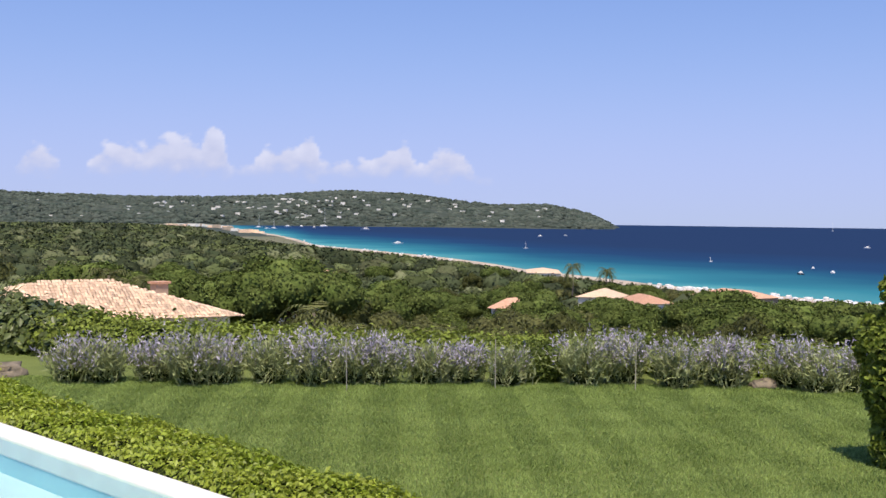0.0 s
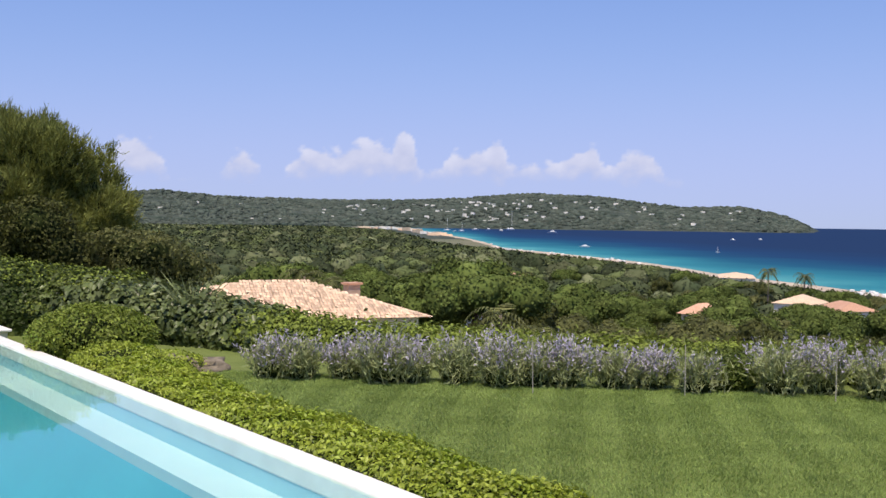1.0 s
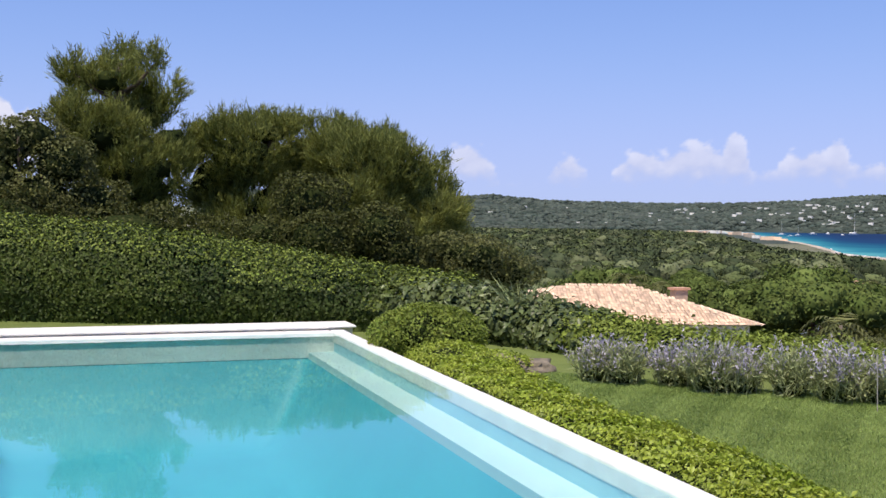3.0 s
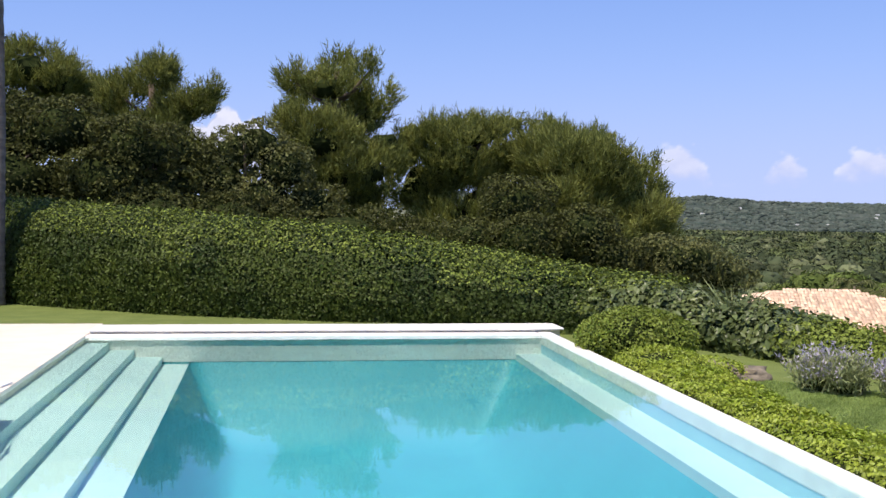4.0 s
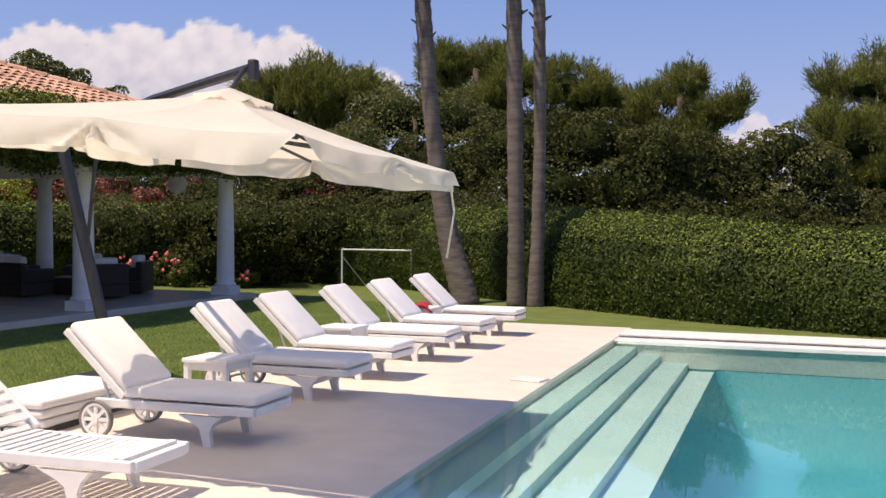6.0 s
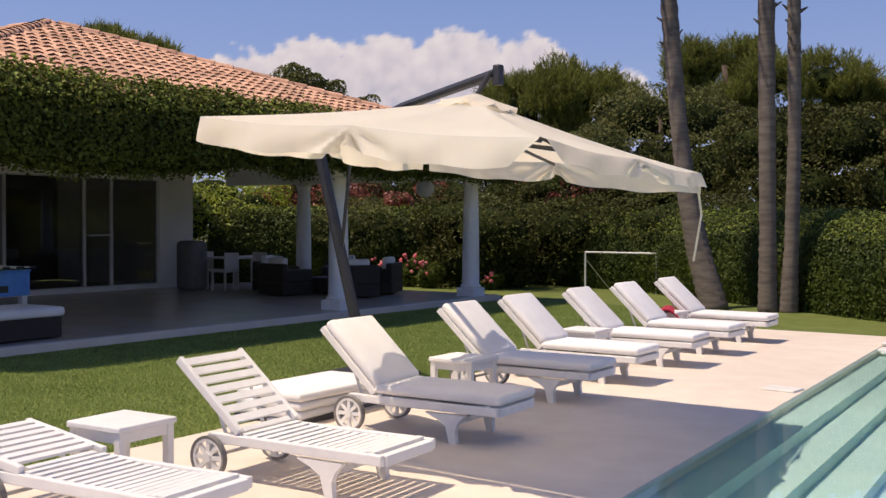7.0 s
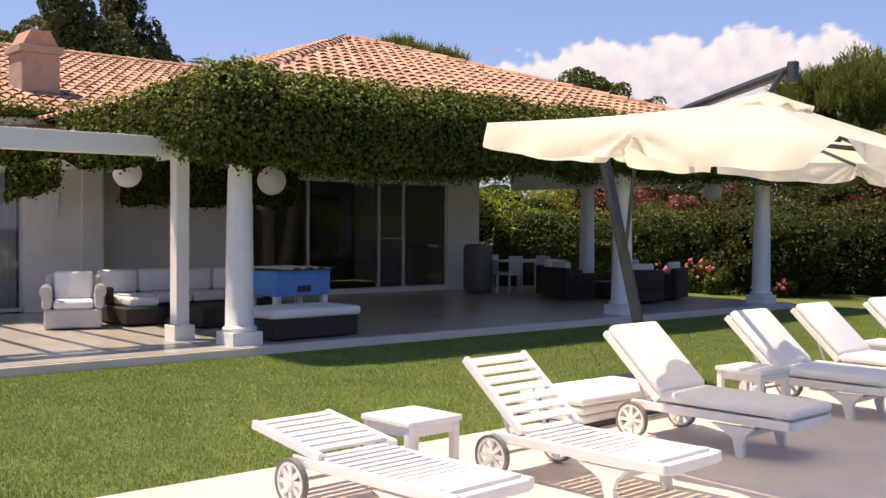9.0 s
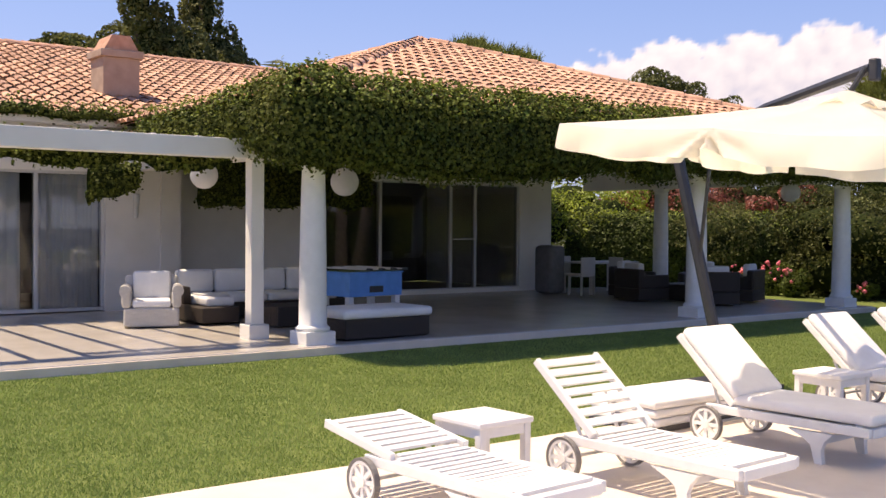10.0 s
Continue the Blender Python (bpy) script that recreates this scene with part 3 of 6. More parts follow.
def leafy(name, at, blobs, label, seed, leaves, size, mat, girth=0.15, category="tree", trunk=True):
    rng = np.random.default_rng(seed)
    t = thing(name, label, category, pose(*at))
    if trunk:
        top = max(b_[2] for b_ in blobs)
        part("trunk", trunk_mesh(top, girth, [b_[:3] for b_ in blobs], rng=rng), M_BARK, t, smooth=True)
    sprays = list(blobs)
    for b_ in blobs:
        for _ in range(11):
            d_ = unit(rng.normal(0, 1, (1, 3)))[0]
            d_[2] = d_[2] * .8 + .2
            s_, f_ = rng.uniform(.20, .44), rng.uniform(.72, .98) if category != "bush" else .6
            sprays.append((b_[0] + d_[0] * b_[3] * f_, b_[1] + d_[1] * b_[4] * f_, b_[2] + d_[2] * b_[5] * f_, b_[3] * s_, b_[4] * s_, b_[5] * s_))
    p, d = mound(rng, sprays, int(leaves * 3.2))
    q = p * (1.9 / max(.25, float(np.mean([b_[3] for b_ in blobs]))))
    gap = np.sin(q[:, 0] * 2.1 + seed) + np.sin(q[:, 1] * 2.7 + 1.3 * q[:, 2]) + np.sin(q[:, 2] * 2.9 - q[:, 0] * 1.1) + rng.normal(0, .8, len(q))
    p, d = p[gap > -1.7], d[gap > -1.7]
    part("crown", leaf_mesh("crown", p, d + [0, 0, .3], size * .72, mat, rng, spread=.9), mat, t)
    # core colour carries the crown's inner shade
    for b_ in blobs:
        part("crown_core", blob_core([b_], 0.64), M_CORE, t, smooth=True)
    return t


def place(az, r):
    a = radians(az)
    return r * math.sin(a), r * math.cos(a), float(ground_z(r, az))


def crown_blobs(az, r, rows, foot):
    """Crown masses from rows of bearing, height above the eye over distance, half width, half height."""
    out = []
    for a, el, w, h in rows:
        d = r * (1 + 0.03 * math.sin(a * 5.1))
        x, y = d * math.sin(radians(a)), d * math.cos(radians(a))
        out.append((x - foot[0], y - foot[1], 1.65 + el * r - foot[2], w, w * 0.9, h))
    return out


def pine_at(az, r, rows, label, seed, tufts, **k_):
    foot = place(az, r)
    return pine(foot, crown_blobs(az, r, rows, foot), label, seed, tufts, **k_)


def leafy_at(name, az, r, rows, label, seed, leaves, size, mat, **k_):
    k_.setdefault("trunk", k_.get("category") != "shrub")
    foot = place(az, r)
    return leafy(name, foot, crown_blobs(az, r, rows, foot), label, seed, leaves, size, mat, **k_)


pine_at(1.6, 32, [(1.6, .142, .62, .55), (-.6, .128, .45, .4), (3.9, .118, .6, .5), (.4, .106, .75, .55), (2.8, .098, .9, .6), (1.0, .070, 1.1, .7), (4.2, .072, .9, .7), (2.0, .038, 1.2, .6), (-.3, .085, .7, .5), (1.2, .122, .9, .6), (3.4, .135, .35, .35), (.2, .052, 1.1, .8), (3.2, .045, 1.2, .8), (1.8, .015, 1.4, .7)],
        "tall loose-crowned pine behind the hedge", 21, 2600)
pine_at(9.5, 33, [(8.0, .060, 1.7, 1.15), (11.3, .063, 1.8, 1.2), (6.6, .038, 1.5, 1.1), (10.2, .018, 2.0, 1.1), (9.2, .080, 1.1, .6), (12.6, .074, 1.0, .7), (6.9, .072, .8, .5), (8.6, -.005, 1.8, 1.0), (11.8, -.01, 1.6, .9)],
        "broad dark green pine with a domed crown", 22, 4200)
pine_at(14.6, 32, [(13.9, .056, 1.6, 1.1), (15.8, .044, 1.5, 1.0), (14.6, .006, 1.8, 1.0), (17.4, .026, 1.1, .75), (18.3, .000, 1.0, .8), (17.0, -.02, 1.4, .8), (18.3, -.03, .9, .6), (13.6, -.02, 1.5, .8)],
        "broad dark green pine leaning over the slope", 23, 4000)
pine_at(-8.0, 34, [(-8.0, .125, .75, .6), (-9.3, .108, .8, .6), (-6.2, .098, .9, .6), (-5.3, .112, .45, .4), (-7.4, .072, 1.3, .8), (-9.6, .062, 1.1, .8), (-6.2, .045, 1.2, .8)],
        "tall loose-crowned pine behind the hedge", 24, 2800)
pine_at(-18.8, 37, [(-18.2, .150, 1.2, .8), (-20.6, .148, 1.0, .8), (-16.6, .128, 1.1, .7), (-19.6, .105, 1.8, 1.0), (-14.0, .128, 1.0, .8), (-12.8, .118, .9, .8), (-14.5, .085, 1.6, 1.0)],
        "tall dark pine rising above the olive trees", 25, 3800)
pine_at(-27.2, 40, [(-27.2, .115, 2.1, 1.3), (-24.6, .105, 1.5, 1.2), (-29.8, .102, 1.5, 1.2), (-27.5, .06, 2.2, 1.3)],
        "rounded stone pine behind the garden hedge", 26, 4200)
pine_at(-11.2, 36, [(-10.8, .105, 1.0, .7), (-12.0, .085, 1.2, .8), (-10.3, .07, 1.2, .8)], "dark pine in the hillside wood", 27, 1500)
leafy_at("olive_tree", -22.2, 32, [(-23.0, .100, 1.4, 1.1), (-20.6, .095, 1.5, 1.1), (-22.0, .055, 1.9, 1.2), (-19.0, .05, 1.6, 1.2), (-25.2, .06, 1.4, 1.1)], "grey-green olive tree behind the hedge", 31, 6500, .085, M_OLIVE)
leafy_at("oak_tree", -16.0, 30, [(-16.6, .07, 1.5, 1.0), (-14.6, .062, 1.4, 1.0), (-12.4, .072, 1.3, 1.0), (-15.2, .03, 1.8, 1.0), (-12.2, .028, 1.5, 1.0)], "dark evergreen oak behind the hedge", 32, 6500, .085, M_LEAF_DARK)
leafy_at("oak_tree", -8.0, 29, [(-8.9, .058, 1.1, .9), (-6.9, .055, 1.2, .9), (-8.0, .022, 1.6, .9), (-10.2, .03, 1.2, .9)], "dark evergreen oak behind the hedge", 33, 5200, .085, M_LEAF_DARK)
leafy_at("young_oak", -3.2, 29, [(-3.6, .060, .8, .8), (-2.4, .068, .8, .7), (-1.2, .045, .9, .8), (-4.4, .03, 1.0, .9), (-2.4, .015, 1.3, .8), (.2, .012, 1.0, .7)], "thin-leaved young oak behind the hedge", 34, 4200, .08, M_OLIVE, girth=.09)
leafy_at("evergreen_shrub", 11.3, 25, [(11.5, .012, .95, .8), (9.2, -.018, .8, .5), (12.0, -.02, 1.0, .6)], "dark round evergreen shrub beside the pines", 35, 2600, .07, M_LEAF_DARK, category="shrub")
leafy_at("evergreen_shrub", 15.2, 24, [(15.2, -.012, .85, .65), (16.4, -.035, .8, .5), (13.9, -.035, .7, .5)], "dark round evergreen shrub beside the pines", 36, 2200, .07, M_LEAF_DARK, category="shrub")
leafy_at("pale_shrub", 20.5, 26, [(20.6, -.035, 1.0, .55), (22.2, -.05, .9, .5), (19.2, -.03, .7, .5)], "feathery pale green shrub below the pines", 37, 2000, .07, M_OLIVE, category="shrub")
leafy_at("distant_tree", -41.2, 60, [(-41.9, .125, 1.6, 1.3), (-40.2, .118, 1.4, 1.1), (-38.2, .10, 1.3, 1.0), (-36.6, .095, 1.0, .9)], "grey-green tree rising behind the villa roof", 38, 3000, .16, M_OLIVE)
for az_, el_, w_ in ((-69.2, .185, 1.15), (-66.0, .178, 1.25)):
    leafy_at("cypress_poplar", az_, 46, [(az_, el_ + .02, w_ * .8, 1.6), (az_ + .9, el_ - .02, w_, 1.4), (az_ - .8, el_ - .03, w_, 1.5), (az_ + .2, el_ + .065, w_ * .6, 1.3), (az_ + 1.4, el_ - .04, w_ * .9, 1.0)],
             "tall grey-green tree standing behind the roof", 39, 3600, .15, M_OLIVE)
pine_at(-50.5, 50, [(-51.3, .158, 1.6, .7), (-49.2, .146, 1.2, .7), (-52.8, .15, 1.2, .7)], "pine tops showing over the roof ridge", 40, 1200, needle=.35, width=.06)
leafy_at("distant_tree", -72.5, 60, [(-72.6, .160, 1.8, .6), (-75, .15, 1.6, .6)], "tree top showing over the wing's ridge", 41, 1200, .2, M_OLIVE)

# ---- valley trees, woods and villas ----
M_FARPINE = material("umbrella_pine_needles", (0.075, 0.108, 0.026), 0.8, (0.115, 0.145, 0.04), 0.8, through_light=0.15, island=0.55, spec=0.05)


def far_pine(name, R, H, seed):
    """A flat-topped umbrella of many small domes on bare forking limbs."""
    rng = np.random.default_rng(seed)
    t = thing(name, "umbrella pine in the wooded valley", "tree", group="valley trees")
    bl = []
    for i in range(15):
        a, f = i * 2.4, math.sqrt((i + .4) / 15) * rng.uniform(.85, 1.0)
        bl.append((math.cos(a) * R * .82 * f, math.sin(a) * R * .82 * f, H - R * (.14 + .34 * f * f) + rng.normal(0, .04 * R), R * rng.uniform(.27, .36), R * rng.uniform(.27, .36), R * rng.uniform(.19, .26)))
    part("trunk", trunk_mesh(H * .8, .22, [b_[:3] for b_ in bl[:8]], rng=rng), M_BARK, t)
    p, d = mound(rng, bl, 6000)
    part("crown", leaf_mesh("crown", p, d + [0, 0, .2], .13, M_FARPINE, rng, spread=.5, fold=.2), M_FARPINE, t)
    part("crown_core", blob_core(bl, .86), M_FARPINE, t, smooth=True)
    return t


def far_round(name, R, H, seed, mat, label):
    rng = np.random.default_rng(seed)
    t = thing(name, label, "tree", group="valley trees")
    bl = [(0, 0, H * .55, R * .7, R * .7, H * .36)]
    for i in range(16):
        d_ = unit(rng.normal(0, 1, (1, 3)))[0]
        bl.append((d_[0] * R * .68, d_[1] * R * .68, H * (.58 + .30 * d_[2]), R * rng.uniform(.26, .40), R * rng.uniform(.26, .40), R * rng.uniform(.24, .36)))
    part("trunk", trunk_mesh(H * .6, .2, [b_[:3] for b_ in bl[:3]], rng=rng), M_BARK, t)
    p, d = mound(rng, bl, 6500)
    part("crown", leaf_mesh("crown", p, d + [0, 0, .15], .125, mat, rng, spread=.5, fold=.2), mat, t)
    part("crown_core", blob_core(bl, .86), mat, t, smooth=True)
    return t


def frond_palm(name, at, height, R, seed, label, fronds=26, group=""):
    rng = np.random.default_rng(seed)
    t = thing(name, label, "palm", pose(*at), group)
    part("trunk", trunk_mesh(height, .2, [], rng=rng), M_PALM, t, smooth=True)
    V, F = [], []
    for i in range(fronds):
        a, lift = rng.uniform(0, 2 * math.pi), rng.uniform(-.5, 1.2)
        for s in range(9):
            f0 = s / 9 + .12
            for side in (-1, 1):
                def pt(f):
                    return np.array([math.cos(a) * R * f, math.sin(a) * R * f, height + R * (lift * f - 1.1 * f * f)])
                p0, p1 = pt(f0), pt(min(1.05, f0 + .08))
                out = np.array([-math.sin(a) * side, math.cos(a) * side, -.35]) * R * .32 * (1.1 - f0 * .8)
                k0 = len(V)
                V += [p0, p1, p1 + out + (p1 - p0) * 1.5]
                F.append((k0, k0 + 1, k0 + 2))
    part("crown", raw("crown", V, F, M_OLIVE), M_OLIVE, t)
    return t


kinds = [far_pine("umbrella_pine", 3.6, 6.5, 51), far_pine("umbrella_pine", 4.4, 7.5, 52),
         far_round("valley_tree", 2.6, 5.0, 53, M_LEAF, "bright green broadleaf tree in the valley"),
         far_round("valley_tree", 3.2, 6.0, 54, M_OLIVE, "grey-green olive in the wooded valley"),
         far_round("valley_tree", 3.0, 7.0, 55, M_LEAF_DARK, "dark evergreen tree in the wooded valley")]
# the skyline of the plain: crowns keep below the view to the far beach and the water
TOP_AZ = [10, 22, 27, 30.5, 33.5, 36] + [a_ for a_ in SHORE_AZ if 36 < a_ < 125]
TOP_EL = [-.006, -.0085, -.0085, -.0088, -.0115, -.0225] + [(SEA + 1.2 - 1.65) * 1.085 / r_ for a_, r_ in zip(SHORE_AZ, SHORE_R) if 36 < a_ < 125]
rng = np.random.default_rng(60)
spots, tries = [], 0
GARDENS = [place(a_, r_)[:2] for a_, r_ in ((55.2, 165), (57.4, 160), (62.1, 183), (50.3, 115), (39.7, 144), (36.6, 124))]      # open ground before the villas
while len(spots) < 330 and tries < 14000:
    tries += 1
    az_ = rng.uniform(20, 78)
    r_ = 52 * (330 / 52) ** rng.random()
    if r_ > np.interp(az_, SHORE_AZ, SHORE_R) * 0.87 or (r_ < 62 and 16 < az_ < 38):
        continue
    x, y, z = place(az_, r_)
    if any((x - a) ** 2 + (y - b_) ** 2 < 150 for a, b_ in GARDENS):
        continue
    if any((x - a) ** 2 + (y - b_) ** 2 < (2.6 + r_ * 0.014) ** 2 for a, b_, *_ in spots):
        continue
    spots.append((x, y, z, r_, az_))
for i, (x, y, z, r_, az_) in enumerate(spots):
    kd = rng.choice(5, p=[.28, .22, .18, .14, .18]) if r_ > 75 else rng.choice([2, 3, 4, 2])
    s = rng.uniform(.75, 1.45) * (.75 if r_ < 75 else 1.0)
    limit = (1.65 - 0.098 * r_) - z if r_ < 70 else 99        # crowns stay under the view over the border
    h = (6.5, 7.5, 5, 6, 7)[kd] * s
    if r_ > 62:
        limit = 1.65 + float(np.interp(az_, TOP_AZ, TOP_EL)) * r_ - z - .8
    if h > limit + .8:
        s *= max(.25, (limit + .8) / h)
    m = pose(x, y, z - .1, 0, 0, rng.uniform(0, 360)) @ Matrix.Scale(s, 4)
    if i < 5:
        kd = i
    c = kinds[kd] if i < 5 else copy_thing(kinds[kd], pose(0, 0, 0))
    c.matrix_basis = m

# far woods down to the beach and round the bay: domed crowns with dark insides
M_WOODS = material("far_pine_foliage", (0.075, 0.096, 0.036), 0.8, (0.10, 0.12, 0.048), 0.2, island=0.45, spec=0.05)
M_WOODS_DARK = material("far_oak_foliage", (0.040, 0.055, 0.026), 0.8, (0.06, 0.072, 0.036), 0.2, island=0.45, spec=0.05)
M_WOODS_PALE = material("far_olive_foliage", (0.10, 0.118, 0.055), 0.8, (0.125, 0.135, 0.07), 0.2, island=0.45, spec=0.05)
woods = thing("far_woods", "dense dark green pine woods on the coastal plain", "woods", kind="stuff")
domes = []
for level in (2, 1):
    dome = bmesh.new()
    bmesh.ops.create_icosphere(dome, subdivisions=level, radius=1.0)
    domes.append((np.array([v.co[:] for v in dome.verts]), np.array([[v.index for v in f.verts] for f in dome.faces])))
    dome.free()
for mat_, share, flat in ((M_WOODS, .46, .6), (M_WOODS_DARK, .40, .85), (M_WOODS_PALE, .14, .8)):
    for near in (True, False):
        dome_v, dome_f = domes[0 if near else 1]
        N = int((1200 if near else 3200) * share)
        wa = rng.uniform(8, 80, N * 3)
        wr = 200 * 2.6 ** rng.random(N * 3) if near else 520 * 5.0 ** (rng.random(N * 3) ** .9)
        ok = wr < np.interp(wa, SHORE_AZ, SHORE_R) * .885
        wa, wr = wa[ok][:N], wr[ok][:N]
        wz = ground_z(wr, wa)
        R0 = rng.uniform(1.7, 4.8, len(wa)) * (1 + wr / 1100)
        sight = 1.65 + np.interp(wa, TOP_AZ, TOP_EL) * wr
        c = np.stack([wr * np.sin(np.radians(wa)), wr * np.cos(np.radians(wa)), wz + 1.2], 1)
        R0 = np.clip(np.minimum(R0, (sight - wz - 1.2) / flat), .3, 99)
        c[:, 2] += np.clip(sight - c[:, 2] - R0 * flat, 0, rng.uniform(0, 3.0, len(wa)))
        per = 230 if near else 60
        d = unit(rng.normal(0, 1, (len(wa) * per, 3)))
        d[:, 2] = abs(d[:, 2]) * 1.0 - .12
        lump = 1 + .24 * np.sin(d[:, 0] * 5 + np.repeat(wa, per) * 9) * np.cos(d[:, 1] * 5 + np.repeat(wr, per))
        rr = np.repeat(R0, per)[:, None]
        at_ = np.repeat(c, per, 0) + d * rr * [1, 1, flat] * (lump * rng.uniform(.86, 1.10, len(d)))[:, None]
        part("crowns", leaf_mesh("crowns", at_, d + [0, 0, .1], rr[:, 0] * (.125 if near else .24), mat_, rng, long=1.3, spread=.45, fold=.2), mat_, woods)
        knob = 1 + .24 * np.sin(dome_v[None, :, 0] * 5 + wa[:, None] * 9) * np.cos(dome_v[None, :, 1] * 5 + wr[:, None])
        cv = c[:, None] + dome_v[None] * knob[..., None] * R0[:, None, None] * np.array([.9, .9, .9 * flat])
        cf = dome_f[None] + (np.arange(len(c)) * len(dome_v))[:, None, None]
        part("crown_mass", raw("crown_mass", cv.reshape(-1, 3), cf.reshape(-1, 3), mat_, True), mat_, woods)

for i, (az_, r_, h_) in enumerate(((39.6, 55, 6.0), (41.6, 50, 4.9), (28.9, 75, 9.3), (30.2, 70, 8.4), (24.3, 85, 8), (53.6, 230, 13), (55.4, 240, 12), (60.5, 66, 3.4), (63.5, 68, 3.2))):
    x, y, z = place(az_, r_)
    frond_palm("date_palm", (x, y, z), h_, 1.9 if r_ < 100 else 2.3, 70 + i, "palm with a feathery crown among the trees", group="valley palms")


x, y, z = place(-62.4, 42)
frond_palm("date_palm", (x, y, z), 1.65 + .135 * 42 - z, 2.2, 90, "palm crown showing over the roof ridge")


def villa(az, r, w, d, h, turn, wallm, roofm, label, roof_h=1.2):
    x, y, z = place(az, r)
    t = thing("villa", label, "house", pose(x, y, z, 0, 0, turn), "valley villas")
    part("wall", one_box(-w / 2, w / 2, -d / 2, d / 2, -1, h), wallm, t)
    bm = bmesh.new()
    e = .4
    q = [bm.verts.new(p) for p in ((-w / 2 - e, -d / 2 - e, h), (w / 2 + e, -d / 2 - e, h), (w / 2 + e, d / 2 + e, h), (-w / 2 - e, d / 2 + e, h), (-w / 4, 0, h + roof_h), (w / 4, 0, h + roof_h))]
    for f in ((0, 1, 5, 4), (1, 2, 5), (2, 3, 4, 5), (3, 0, 4), (3, 2, 1, 0)):
        bm.faces.new([q[i] for i in f])
    part("roof", bm, roofm, t)
    for sx in (-.28, .05, .3):
        for sy in (-1, 1):
            win = part("window", one_box(w * sx, w * sx + w * .1, sy * (d / 2 + .03) - .05, sy * (d / 2 + .03) + .05, h * .35, h * .8), M_FRAME, t)
            # opaque pane coloured dark for the unlit room behind it
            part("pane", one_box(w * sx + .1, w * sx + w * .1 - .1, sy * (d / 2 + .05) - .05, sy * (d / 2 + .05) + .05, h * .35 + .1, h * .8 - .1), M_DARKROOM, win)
    return t


V_W, V_O = "white-walled villa with a tiled roof among the trees", "ochre-walled villa with a tiled roof among the trees"
for row in ((55.2, 170, 7, 6, 8.6, 20, M_WALL, M_TILE_PALE, V_W), (57.4, 165, 7, 6, 7.9, 60, M_WALL, M_TILE, V_W), (52.0, 400, 26, 12, 4.5, 40, M_WALL, M_TILE_PALE, V_O),
            (39.7, 150, 5, 5, 11.0, 10, M_BRONZE, M_TILE, V_O), (50.3, 120, 3.2, 3.2, 7.6, 0, M_WALL, M_TILE, V_W), (62.1, 190, 12, 8, 9.0, 75, M_BRONZE, M_TILE, V_O),
            (67.8, 300, 12, 8, 2.6, 70, M_WALL, M_COPING, "low white beach building beside the sand", .5), (27.2, 330, 8, 7, 7.0, 0, M_BRONZE, M_TILE, V_O, .7), (25.3, 190, 8, 6, 8.0, 10, M_BRONZE, M_TILE, V_O, .8),
            (66.6, 100, 5, 4, 7.0, 20, M_BRONZE, M_TILE, V_O), (22.6, 120, 4.5, 4, 6.4, 10, M_WALL, M_TILE_PALE, V_W, .6), (23.4, 66, 1.6, 1.6, 7.4, 10, M_BRONZE, M_TILE, V_O, .3), (36.6, 130, 9, 6, 7.0, 30, M_WALL, M_TILE, V_W)):
    villa(*row)
for i in range(95):
    az_ = rng.normal(38, 5.5) if i < 75 else rng.uniform(19, 53)
    r_ = rng.uniform(2740, 3150)
    x, y, z = place(az_, r_)
    w_ = rng.uniform(4, 13)
    hh = thing("hillside_villa", "tiny white villa on the wooded headland", "house", pose(x, y, z, 0, 0, -az_ + rng.uniform(-30, 30)), "headland villas")
    part("wall", one_box(-w_ / 2, w_ / 2, -4, 4, -4, rng.uniform(4.5, 7.0)), M_WALL, hh)
# beach town at the head of the bay
for i in range(46):
    az_ = rng.uniform(31.5, 36.6)
    r_ = float(np.interp(az_, SHORE_AZ, SHORE_R)) * rng.uniform(.80, .97)
    x, y, z = place(az_, r_)
    w_ = rng.uniform(6, 22)
    hh = thing("beach_hut", "pale low building at the head of the bay", "house", pose(x, y, z, 0, 0, -az_ + rng.uniform(-20, 20)), "beach town")
    part("wall", one_box(-w_ / 2, w_ / 2, -3, 3, -4, rng.uniform(4.5, 7.0)), (M_WALL, M_SAND, M_TILE_PALE)[i % 3], hh)
# woods on the headland
hd_v, hd_f = domes[1]
ha, hr = rng.uniform(17, 55.5, 7000), rng.uniform(2660, 3330, 7000)
hz = ground_z(hr, ha)
ok = hz > SEA + 2
ha, hr, hz = ha[ok], hr[ok], hz[ok]
hs = rng.uniform(5, 11, len(ha))
hv = np.stack([hr * np.sin(np.radians(ha)), hr * np.cos(np.radians(ha)), hz], 1)[:, None] + hd_v[None] * hs[:, None, None] * rng.uniform(.75, 1.2, (len(ha), len(hd_v), 1)) * np.array([1, 1, .62])
part("headland_crowns", raw("headland_crowns", hv.reshape(-1, 3), (hd_f[None] + (np.arange(len(ha)) * len(hd_v))[:, None, None]).reshape(-1, 3), M_HILL), M_HILL, woods)

